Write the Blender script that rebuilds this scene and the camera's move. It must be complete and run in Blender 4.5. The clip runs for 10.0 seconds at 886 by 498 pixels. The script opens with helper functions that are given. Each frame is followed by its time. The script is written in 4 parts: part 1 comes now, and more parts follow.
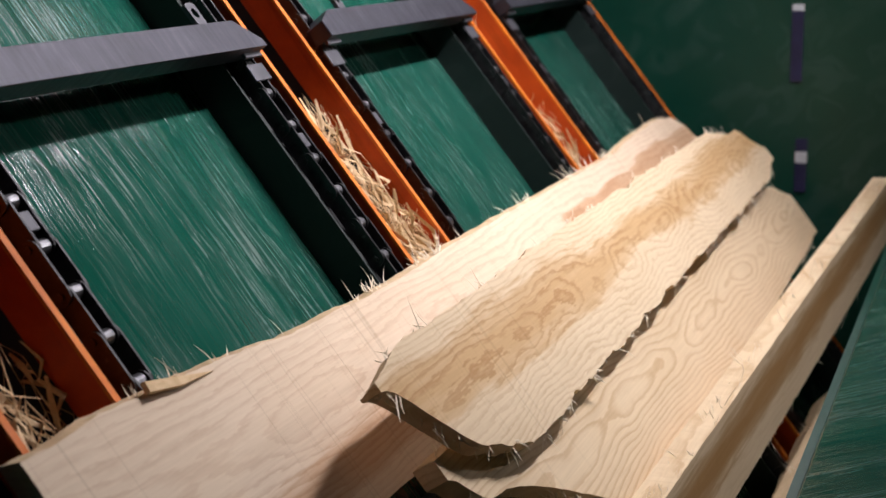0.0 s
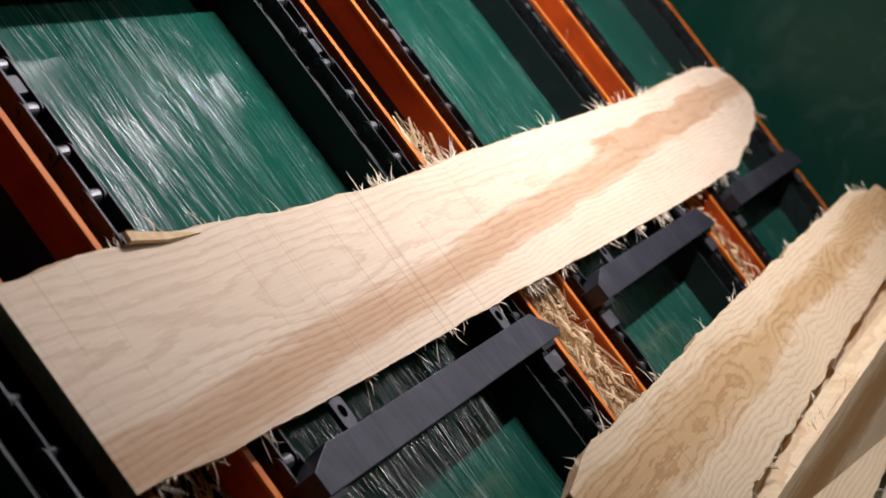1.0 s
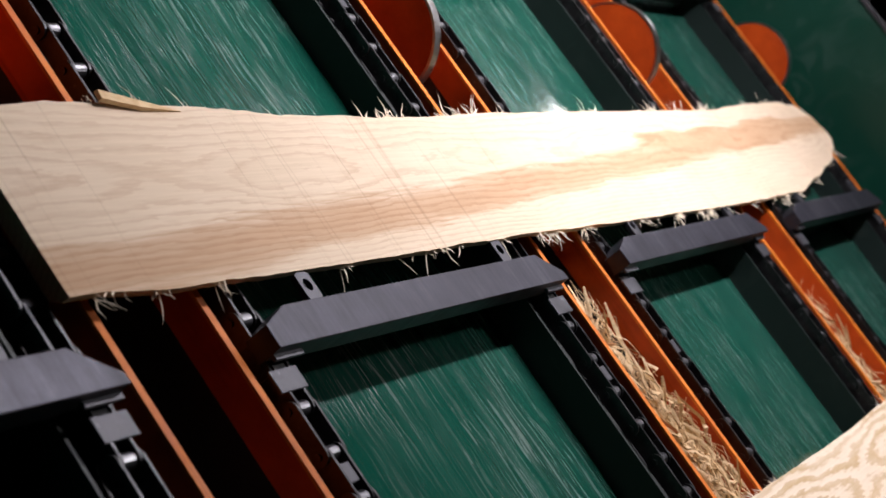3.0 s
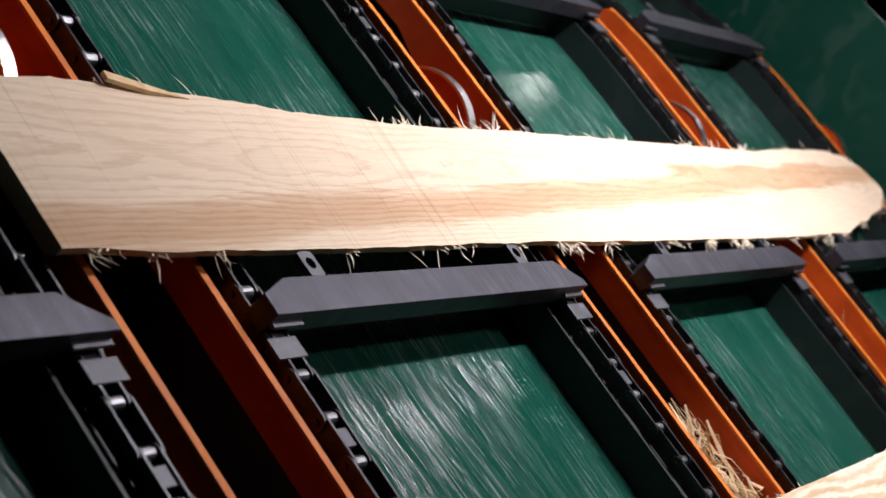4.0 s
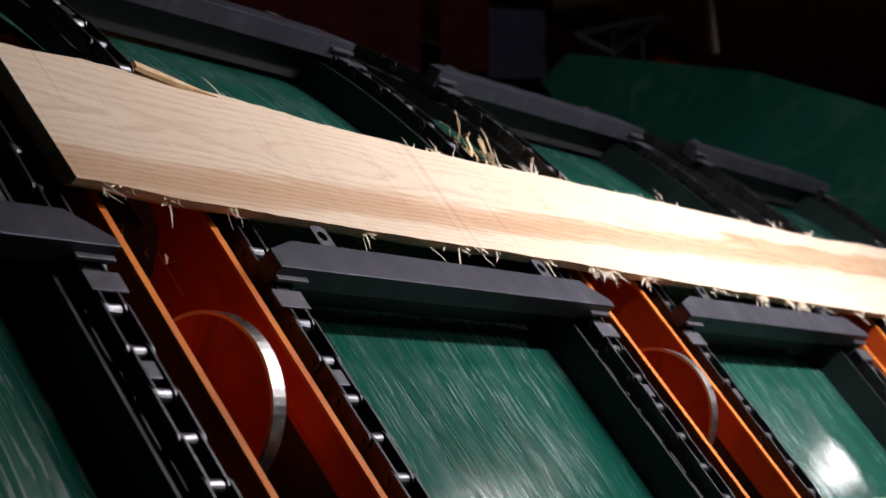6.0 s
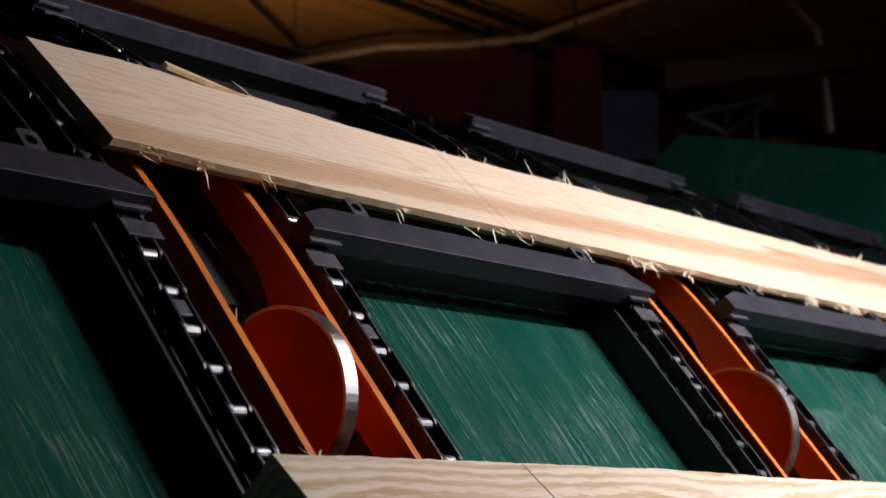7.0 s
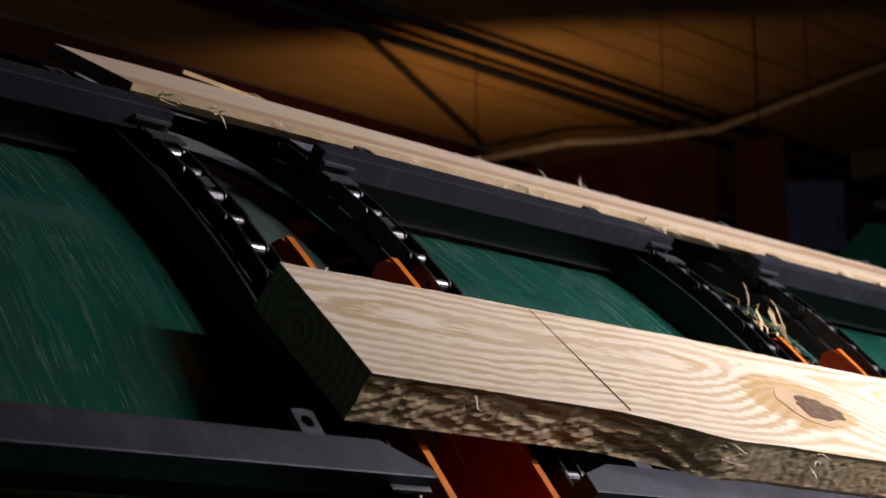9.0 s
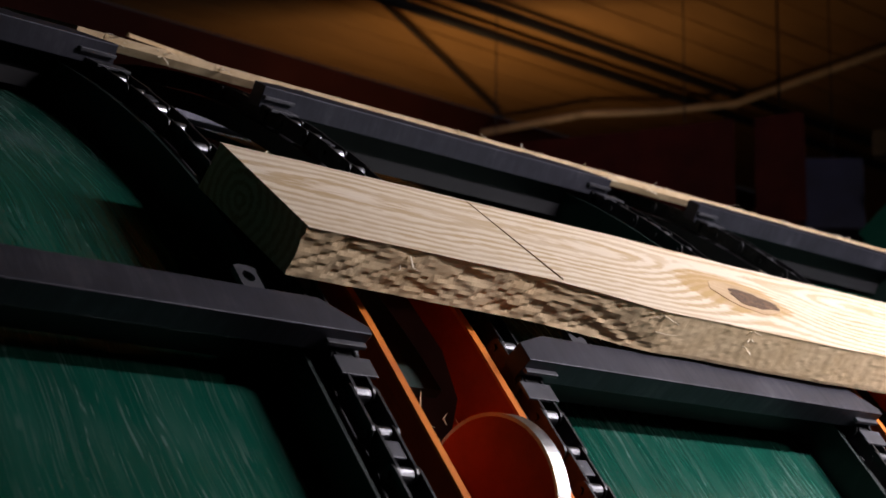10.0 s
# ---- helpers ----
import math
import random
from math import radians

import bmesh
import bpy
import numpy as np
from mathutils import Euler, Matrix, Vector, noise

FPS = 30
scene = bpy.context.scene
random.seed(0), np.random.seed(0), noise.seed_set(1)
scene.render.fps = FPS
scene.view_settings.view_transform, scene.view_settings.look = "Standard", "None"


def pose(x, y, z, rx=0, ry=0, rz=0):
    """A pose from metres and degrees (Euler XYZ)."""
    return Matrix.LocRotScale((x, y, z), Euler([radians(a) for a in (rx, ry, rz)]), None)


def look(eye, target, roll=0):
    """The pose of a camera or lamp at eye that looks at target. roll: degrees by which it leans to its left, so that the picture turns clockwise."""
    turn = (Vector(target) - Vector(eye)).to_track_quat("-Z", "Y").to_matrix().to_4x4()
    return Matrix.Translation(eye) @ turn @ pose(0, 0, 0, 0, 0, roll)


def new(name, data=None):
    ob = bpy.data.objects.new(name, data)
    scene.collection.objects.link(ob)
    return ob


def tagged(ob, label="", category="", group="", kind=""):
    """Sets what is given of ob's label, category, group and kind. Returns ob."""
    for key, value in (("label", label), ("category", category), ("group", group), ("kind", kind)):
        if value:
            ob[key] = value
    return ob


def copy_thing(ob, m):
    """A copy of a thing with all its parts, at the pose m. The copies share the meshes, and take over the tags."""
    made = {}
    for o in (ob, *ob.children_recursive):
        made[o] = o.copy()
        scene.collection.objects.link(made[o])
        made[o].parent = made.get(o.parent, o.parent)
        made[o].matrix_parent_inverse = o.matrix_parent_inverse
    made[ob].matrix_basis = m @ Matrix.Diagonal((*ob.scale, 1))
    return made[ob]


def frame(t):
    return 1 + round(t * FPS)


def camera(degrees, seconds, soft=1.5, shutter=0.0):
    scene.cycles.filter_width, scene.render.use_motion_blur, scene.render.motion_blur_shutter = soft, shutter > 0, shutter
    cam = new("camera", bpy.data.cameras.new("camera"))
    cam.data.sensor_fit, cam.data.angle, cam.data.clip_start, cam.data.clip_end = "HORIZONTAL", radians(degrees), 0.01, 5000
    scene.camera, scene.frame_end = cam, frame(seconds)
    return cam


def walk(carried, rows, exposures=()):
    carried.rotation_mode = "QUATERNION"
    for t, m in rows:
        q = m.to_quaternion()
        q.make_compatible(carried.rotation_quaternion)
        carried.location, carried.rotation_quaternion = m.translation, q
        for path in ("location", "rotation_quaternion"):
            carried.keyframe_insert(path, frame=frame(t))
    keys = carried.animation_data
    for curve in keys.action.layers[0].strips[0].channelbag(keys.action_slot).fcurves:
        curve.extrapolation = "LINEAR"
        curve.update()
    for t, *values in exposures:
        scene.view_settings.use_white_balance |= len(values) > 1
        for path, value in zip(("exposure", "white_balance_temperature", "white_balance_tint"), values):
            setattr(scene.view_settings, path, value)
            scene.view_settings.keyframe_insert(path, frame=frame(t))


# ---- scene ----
# The deck climbs at 52 degrees. Deck space: x along the boards, y up the slope, z out of the deck.
SLOPE = 52.0
DECK = pose(0, 0, 1.3, SLOPE)


def deck_look(eye, way, up):
    """A camera pose in the world from an eye, a viewing way and an up way in deck space."""
    z = -Vector(way).normalized()
    y = Vector(up)
    y = (y - z * y.dot(z)).normalized()
    x = y.cross(z)
    m = Matrix((x, y, z)).transposed().to_4x4()
    m.translation = eye
    return DECK @ m


cam = camera(2 * math.degrees(math.atan(784 / 3083.38)), 10.0, soft=1.6)
cam.data.dof.use_dof, cam.data.dof.focus_distance, cam.data.dof.aperture_fstop = True, 2.55, 6.3
PATH = [
    (0, (-1.8007, 0.2257, 1.088), (0.9364, 0.04256, -0.34833), (0.1713, 0.8109, 0.55955)),
    (0.5, (-1.8065, 0.2053, 1.0936), (0.92986, 0.05931, -0.3631), (0.17986, 0.78767, 0.58926)),
    (1, (-1.8021, 0.2093, 1.0726), (0.92126, 0.08755, -0.37896), (0.16237, 0.79879, 0.57928)),
    (1.5, (-1.7919, 0.2362, 1.0611), (0.91802, 0.11728, -0.37878), (0.13574, 0.80459, 0.57811)),
    (2, (-1.7956, 0.2364, 1.071), (0.91232, 0.1433, -0.38358), (0.12017, 0.80182, 0.58536)),
    (2.5, (-1.7934, 0.2493, 1.0767), (0.90828, 0.16883, -0.38279), (0.0975, 0.80435, 0.5861)),
    (3, (-1.8094, 0.2483, 1.0848), (0.89373, 0.20948, -0.39669), (0.07534, 0.80163, 0.59305)),
    (3.2, (-1.7991, 0.2479, 1.0724), (0.88777, 0.228, -0.39984), (0.067, 0.79543, 0.60233)),
    (4.5, (-1.8066, 0.2717, 1.0813), (0.85826, 0.32862, -0.3942), (-0.00974, 0.7784, 0.62769)),
    (5, (-1.8165, 0.2627, 1.1128), (0.8402, 0.36078, -0.40485), (-0.0339, 0.78006, 0.62479)),
    (5.2, (-1.8215, 0.2653, 1.0932), (0.83824, 0.37422, -0.39662), (-0.03699, 0.76469, 0.64333)),
    (6.3, (-1.8313, 0.2683, 1.0858), (0.8018, 0.46223, -0.37877), (-0.10009, 0.72874, 0.67744)),
    (6.5, (-1.8335, 0.2687, 1.0868), (0.79242, 0.47504, -0.38262), (-0.10567, 0.7247, 0.68091)),
    (7, (-1.8358, 0.2589, 1.0959), (0.77081, 0.50798, -0.38446), (-0.12035, 0.70873, 0.69513)),
    (7.5, (-1.8214, 0.2263, 1.0865), (0.76034, 0.52769, -0.37871), (-0.12519, 0.69119, 0.71174)),
    (8, (-1.8072, 0.226, 1.0864), (0.73925, 0.54866, -0.39049), (-0.12951, 0.68486, 0.71708)),
    (8.5, (-1.8117, 0.2475, 1.0837), (0.71208, 0.57485, -0.4031), (-0.14241, 0.68046, 0.71881)),
    (9, (-1.8186, 0.2384, 1.1075), (0.69086, 0.59687, -0.40799), (-0.15217, 0.67171, 0.72502)),
    (9.5, (-1.8177, 0.2496, 1.1068), (0.69104, 0.5983, -0.40559), (-0.15753, 0.6723, 0.72332)),
    (10, (-1.8157, 0.273, 1.1328), (0.68718, 0.58621, -0.42912), (-0.14936, 0.69206, 0.70622)),
]
EXPOSURES = [(0, 0.45), (2, 0.2), (5, 0.05), (7.5, -0.1), (10, 0.1)]
walk(cam, [(t, deck_look(e, w, u)) for t, e, w, u in PATH], EXPOSURES)

# ---- world and lamps ----
world = bpy.data.worlds.new("hall_dark")
world.use_nodes = True
world.node_tree.nodes["Background"].inputs[0].default_value = (0.55, 0.6, 0.75, 1)
world.node_tree.nodes["Background"].inputs[1].default_value = 0.02
scene.world = world

# a row of floodlights over the deck, in deck space: place, watts, size
FLOODS = [((1.4, 2.05, 1.45), 3, 0.5), ((2.93, 2.05, 1.45), 2.2, 0.4), ((4.6, 2.1, 1.45), 2, 0.4), ((6.5, 2.3, 1.45), 7, 0.5)]
# the long lamp along the deck, in deck space: place, watts, length, width, spread in degrees, square to the deck
KEY = ((1.7, 1.45, 2.3), 52, 1.8, 0.1, 116, True)
# unseen hall spotlights near the roof, in the world: place, aim, watts, cone, colour; the second is added to brighten
# the hung things
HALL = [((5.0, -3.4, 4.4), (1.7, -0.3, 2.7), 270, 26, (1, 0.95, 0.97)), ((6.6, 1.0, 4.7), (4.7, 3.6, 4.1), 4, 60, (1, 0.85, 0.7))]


# ---- materials ----
def mat(name):
    m = bpy.data.materials.new(name)
    m.use_nodes = True
    nt = m.node_tree
    return m, nt, nt.nodes["Principled BSDF"]


def nd(nt, kind, **values):
    n = nt.nodes.new(kind)
    for key, value in values.items():
        n.inputs[key].default_value = value
    return n


def mth(nt, op, a, b=None, c=None):
    n = nt.nodes.new("ShaderNodeMath")
    n.operation = op
    for i, v in enumerate((a, b, c)):
        if v is None:
            continue
        if isinstance(v, (int, float)):
            n.inputs[i].default_value = v
        else:
            nt.links.new(v, n.inputs[i])
    return n.outputs[0]


def ramp(nt, src, stops):
    n = nt.nodes.new("ShaderNodeValToRGB")
    while len(n.color_ramp.elements) < len(stops):
        n.color_ramp.elements.new(0.5)
    for e, (p, c) in zip(n.color_ramp.elements, stops):
        e.position = p
        e.color = (*c, 1) if len(c) == 3 else c
    nt.links.new(src, n.inputs[0])
    return n.outputs[0]


def mixc(nt, fac, a, b, blend="MIX"):
    n = nt.nodes.new("ShaderNodeMix")
    n.data_type, n.blend_type = "RGBA", blend
    for slot, v in ((0, fac), (6, a), (7, b)):
        if isinstance(v, (int, float)):
            n.inputs[slot].default_value = v
        elif isinstance(v, tuple):
            n.inputs[slot].default_value = (*v, 1)
        else:
            nt.links.new(v, n.inputs[slot])
    return n.outputs[2]


def coords(nt, scale=(1, 1, 1), rot=(0, 0, 0), per_object=False):
    tc = nt.nodes.new("ShaderNodeTexCoord")
    mp = nt.nodes.new("ShaderNodeMapping")
    mp.inputs["Scale"].default_value = scale
    mp.inputs["Rotation"].default_value = rot
    nt.links.new(tc.outputs["Object"], mp.inputs["Vector"])
    if per_object:
        oi = nt.nodes.new("ShaderNodeObjectInfo")
        k = nt.nodes.new("ShaderNodeVectorMath")
        k.operation = "SCALE"
        k.inputs[0].default_value = (7.3, 3.1, 5.7)
        nt.links.new(oi.outputs["Random"], k.inputs["Scale"])
        nt.links.new(k.outputs[0], mp.inputs["Location"])
    return mp.outputs[0]


def noise_at(nt, vec, scale, detail=3.0, rough=0.55, dist=0.0):
    n = nd(nt, "ShaderNodeTexNoise", Scale=scale, Detail=detail, Roughness=rough, Distortion=dist)
    nt.links.new(vec, n.inputs["Vector"])
    return n.outputs["Fac"]


def bump(nt, bsdf, height, strength=0.3, dist=0.002):
    b = nd(nt, "ShaderNodeBump", Strength=strength, Distance=dist)
    nt.links.new(height, b.inputs["Height"])
    nt.links.new(b.outputs[0], bsdf.inputs["Normal"])


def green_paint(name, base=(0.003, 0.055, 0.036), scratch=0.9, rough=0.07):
    """Glossy green enamel with long pale scratches along the slope and dusty specks."""
    m, nt, p = mat(name)
    flat = coords(nt, (1, 1, 1))
    # scratches wander a little: the plane is warped before it is drawn out
    warp = nd(nt, "ShaderNodeTexNoise", Scale=2.5, Detail=3.0)
    nt.links.new(flat, warp.inputs["Vector"])
    sway = nt.nodes.new("ShaderNodeVectorMath")
    sway.operation = "MULTIPLY_ADD"
    sway.inputs[1].default_value = (0.06, 0.0, 0.0)
    nt.links.new(warp.outputs["Color"], sway.inputs[0])
    nt.links.new(flat, sway.inputs[2])
    marks = None
    for rot, sx, sy, lo, hi, weight in ((0.10, 190, 3.0, 0.60, 0.68, 1.0), (-0.2, 210, 4.2, 0.61, 0.69, 1.0), (0.02, 300, 2.5, 0.59, 0.70, 0.8), (0.42, 160, 7.0, 0.63, 0.69, 1.0), (-0.55, 180, 8.5, 0.64, 0.70, 1.0), (0.24, 80, 6.0, 0.62, 0.68, 1.0), (-0.1, 55, 7.0, 0.6, 0.72, 0.8), (0.05, 32, 2.2, 0.45, 0.8, 0.45)):
        mp = nt.nodes.new("ShaderNodeMapping")
        mp.inputs["Scale"].default_value = (sx, sy, 1)
        mp.inputs["Rotation"].default_value = (0, 0, rot)
        nt.links.new(sway.outputs[0], mp.inputs["Vector"])
        r = ramp(nt, noise_at(nt, mp.outputs[0], 1.0, 2.0, 0.6, 0.5), ((lo, (0, 0, 0)), (hi, (weight,) * 3)))
        marks = r if marks is None else mixc(nt, 1.0, marks, r, "LIGHTEN")
    patch = ramp(nt, noise_at(nt, flat, 3.2, 4.0), ((0.34, (0.12,) * 3), (0.62, (1, 1, 1))))
    marks = mixc(nt, 1.0, marks, patch, "MULTIPLY")
    specks = ramp(nt, noise_at(nt, flat, 210, 2.0), ((0.66, (0, 0, 0)), (0.72, (1, 1, 1))))
    specks = mixc(nt, 1.0, specks, ramp(nt, noise_at(nt, flat, 5.0), ((0.45, (0, 0, 0)), (0.7, (0.8,) * 3))), "MULTIPLY")
    haze = ramp(nt, noise_at(nt, coords(nt, (9, 1.3, 1)), 1.0, 5.0), ((0.35, base), (0.8, tuple(c * 1.5 + 0.004 for c in base))))
    wear = mixc(nt, 1.0, marks, specks, "LIGHTEN")
    bw = nt.nodes.new("ShaderNodeRGBToBW")
    nt.links.new(wear, bw.inputs[0])
    fac = mth(nt, "MULTIPLY", bw.outputs[0], 0.19 * scratch)
    nt.links.new(mixc(nt, fac, haze, (0.42, 0.5, 0.47)), p.inputs["Base Color"])
    rg = mth(nt, "MULTIPLY_ADD", bw.outputs[0], 0.3 * scratch, rough)
    nt.links.new(mth(nt, "ADD", rg, mth(nt, "MULTIPLY", noise_at(nt, flat, 9.0, 4.0), 0.09)), p.inputs["Roughness"])
    bump(nt, p, bw.outputs[0], 0.5 * scratch, 0.001)
    return m


def worn_paint(name, base, dark, rough=0.38):
    m, nt, p = mat(name)
    v = coords(nt)
    col = ramp(nt, noise_at(nt, v, 14, 6.0, 0.65), ((0.3, dark), (0.65, base)))
    streak = ramp(nt, noise_at(nt, coords(nt, (40, 3, 40)), 1.0, 3.0), ((0.6, (1, 1, 1)), (0.75, (0.45, 0.4, 0.4))))
    nt.links.new(mixc(nt, 0.6, col, streak, "MULTIPLY"), p.inputs["Base Color"])
    nt.links.new(mth(nt, "MULTIPLY_ADD", noise_at(nt, v, 30, 4.0), 0.3, rough - 0.12), p.inputs["Roughness"])
    bump(nt, p, noise_at(nt, v, 120, 4.0), 0.15, 0.001)
    p.inputs["Specular IOR Level"].default_value = 0.28
    return m


def steel(name, base, dark, rough=0.4, metal=0.85, scale=22):
    m, nt, p = mat(name)
    v = coords(nt, per_object=True)
    col = ramp(nt, noise_at(nt, v, scale, 6.0, 0.7), ((0.3, dark), (0.7, base)))
    spots = ramp(nt, noise_at(nt, v, scale * 3.3, 3.0), ((0.66, (1, 1, 1)), (0.74, (1.9, 1.9, 1.9))))
    nt.links.new(mixc(nt, 1.0, col, spots, "MULTIPLY"), p.inputs["Base Color"])
    p.inputs["Metallic"].default_value = metal
    nt.links.new(mth(nt, "MULTIPLY_ADD", noise_at(nt, v, scale * 2, 5.0), 0.35, rough - 0.15), p.inputs["Roughness"])
    bump(nt, p, noise_at(nt, v, scale * 6, 5.0), 0.25, 0.0008)
    return m


def wood(name, pale, ring, heart, pith=(0.0, 0.07), rings=150.0, seed=0.0, band=None, patches=(), depth=0.5, eye=None, jag=0.004, wild=0.06, saw=0.35, rough=0.72, late=0.84, roll=1.0):
    """Fresh sawn softwood. Growth rings are shells round a pith line that wanders under the face (pith: its y and depth),
    so that the face cuts them into arches and streaks; darker heartwood in a band or in patches; fibre; saw lines across."""
    m, nt, p = mat(name)
    flat = coords(nt)
    sep = nt.nodes.new("ShaderNodeSeparateXYZ")
    nt.links.new(flat, sep.inputs[0])
    px, py, pz = sep.outputs

    def wander(scale, amount, shift, detail=2.0):
        off = nt.nodes.new("ShaderNodeVectorMath")
        off.operation = "ADD"
        off.inputs[1].default_value = (seed * 3.1 + shift, seed * 7.7 - shift, seed + shift * 2)
        nt.links.new(coords(nt, scale), off.inputs[0])
        return mth(nt, "MULTIPLY", mth(nt, "SUBTRACT", noise_at(nt, off.outputs[0], 1.0, detail, 0.5), 0.5), amount)

    dy = mth(nt, "ADD", mth(nt, "SUBTRACT", py, pith[0]), wander((1.1, 2.2, 2.2), wild * 1.3, 0.0))
    dz = mth(nt, "ADD", mth(nt, "ADD", pz, pith[1]), wander((2.3 * roll, 5.0, 5.0), wild, 4.0))
    r = mth(nt, "SQRT", mth(nt, "ADD", mth(nt, "MULTIPLY", dy, dy), mth(nt, "MULTIPLY", dz, dz)))
    r = mth(nt, "ADD", r, wander((7, 16, 16), 0.008, 8.0))
    r = mth(nt, "ADD", r, wander((26, 190, 190), jag, 12.0, 3.0))
    if eye is not None:
        # rings crowd round a knot
        qx = mth(nt, "POWER", mth(nt, "ABSOLUTE", mth(nt, "DIVIDE", mth(nt, "SUBTRACT", px, eye[0]), eye[2])), 2.0)
        qy = mth(nt, "POWER", mth(nt, "ABSOLUTE", mth(nt, "DIVIDE", mth(nt, "SUBTRACT", py, eye[1]), eye[3])), 2.0)
        r = mth(nt, "ADD", r, mth(nt, "MULTIPLY", mth(nt, "EXPONENT", mth(nt, "MULTIPLY", mth(nt, "ADD", qx, qy), -1.0)), 0.07))
    saw_wave = mth(nt, "FRACT", mth(nt, "MULTIPLY", r, rings))
    line = ramp(nt, saw_wave, ((0.0, (0, 0, 0)), (late * 0.6, (0.08,) * 3), (late, (1, 1, 1)), (0.95, (0.75,) * 3), (1.0, (0.02,) * 3)))
    line = mixc(nt, 1.0, line, ramp(nt, noise_at(nt, coords(nt, (3, 12, 12)), 1.0, 3.0), ((0.3, (0.45,) * 3), (0.6, (1, 1, 1)))), "MULTIPLY")
    streaks = mth(nt, "MULTIPLY", mth(nt, "SUBTRACT", noise_at(nt, coords(nt, (4.0, 70.0, 70.0)), 1.0, 4.0, 0.6), 0.5), 1.4)
    zone = None
    if band is not None:
        # darker heartwood stripe that wanders along the board
        drift = wander((1.8, 7.0, 2.0), band[3] if len(band) > 3 else 0.09, 16.0, 4.0)
        mid = mth(nt, "MULTIPLY_ADD", px, band[1], band[0])
        d = mth(nt, "ABSOLUTE", mth(nt, "SUBTRACT", mth(nt, "ADD", py, drift), mid))
        zone = ramp(nt, mth(nt, "ADD", mth(nt, "DIVIDE", d, band[2]), streaks), ((0.2, (1, 1, 1)), (0.7, (0.7,) * 3), (0.9, (0.25,) * 3), (1.3, (0, 0, 0))))
    for cx, cy, rx, ry in patches:
        ax = mth(nt, "POWER", mth(nt, "ABSOLUTE", mth(nt, "DIVIDE", mth(nt, "SUBTRACT", px, cx), rx)), 2.0)
        ay = mth(nt, "POWER", mth(nt, "ABSOLUTE", mth(nt, "DIVIDE", mth(nt, "ADD", mth(nt, "SUBTRACT", py, cy), wander((5, 20, 20), 0.05, 20.0, 4.0)), ry)), 2.0)
        spot = ramp(nt, mth(nt, "ADD", mth(nt, "ADD", ax, ay), mth(nt, "MULTIPLY", streaks, 0.8)), ((0.55, (1, 1, 1)), (0.8, (0.8,) * 3), (0.95, (0.2,) * 3), (1.2, (0, 0, 0))))
        zone = spot if zone is None else mixc(nt, 1.0, zone, spot, "LIGHTEN")
    fibre = noise_at(nt, coords(nt, (6, 260, 260)), 1.0, 3.0, 0.6)
    mott = noise_at(nt, coords(nt, (2.5, 9, 9)), 1.0, 4.0)
    col = mixc(nt, zone if zone is not None else 0.0, pale, heart)
    amount = mth(nt, "MULTIPLY", line, mth(nt, "MULTIPLY_ADD", zone, 0.75 * depth, 0.5 * depth) if zone is not None else depth)
    col = mixc(nt, amount, col, ring)
    col = mixc(nt, 0.35, col, ramp(nt, fibre, ((0.3, (0.72, 0.68, 0.6)), (0.7, (1.0, 1.0, 1.0)))), "MULTIPLY")
    col = mixc(nt, 0.3, col, ramp(nt, mott, ((0.3, (0.8, 0.74, 0.64)), (0.65, (1.0, 1.0, 1.0)))), "MULTIPLY")
    # faint saw lines across the board, at uneven steps
    for scale, turn, hi in ((26, 0.12, 0.62), (60, 0.06, 0.66)):
        cuts = ramp(nt, noise_at(nt, coords(nt, (scale, 0.3, 0.3), (0, 0, turn)), 1.0, 1.0), ((hi, (1, 1, 1)), (hi + 0.012, (0.62, 0.57, 0.5)), (hi + 0.024, (1, 1, 1))))
        col = mixc(nt, saw, col, cuts, "MULTIPLY")
    nt.links.new(col, p.inputs["Base Color"])
    p.inputs["Roughness"].default_value = rough
    p.inputs["Specular IOR Level"].default_value = 0.25
    hgt = mth(nt, "ADD", mth(nt, "MULTIPLY", fibre, 0.6), noise_at(nt, coords(nt, (90, 2, 2)), 1.0, 2.0))
    bump(nt, p, hgt, 0.22, 0.0012)
    return m


def rough_wood(name, a, b, scale=30):
    m, nt, p = mat(name)
    v = coords(nt, (0.5, 1, 1))
    n1 = noise_at(nt, v, scale, 6.0, 0.7, 0.8)
    nt.links.new(ramp(nt, n1, ((0.28, a), (0.7, b))), p.inputs["Base Color"])
    p.inputs["Roughness"].default_value = 0.9
    bump(nt, p, n1, 0.5, 0.003)
    return m


def plain(name, col, rough=0.6, metal=0.0, vary=0.25, scale=8):
    m, nt, p = mat(name)
    v = coords(nt)
    nt.links.new(ramp(nt, noise_at(nt, v, scale, 5.0, 0.6), ((0.3, tuple(c * (1 - vary) for c in col)), (0.7, tuple(c * (1 + vary) for c in col)))), p.inputs["Base Color"])
    p.inputs["Roughness"].default_value = rough
    p.inputs["Metallic"].default_value = metal
    bump(nt, p, noise_at(nt, v, scale * 9, 4.0), 0.15, 0.002)
    return m


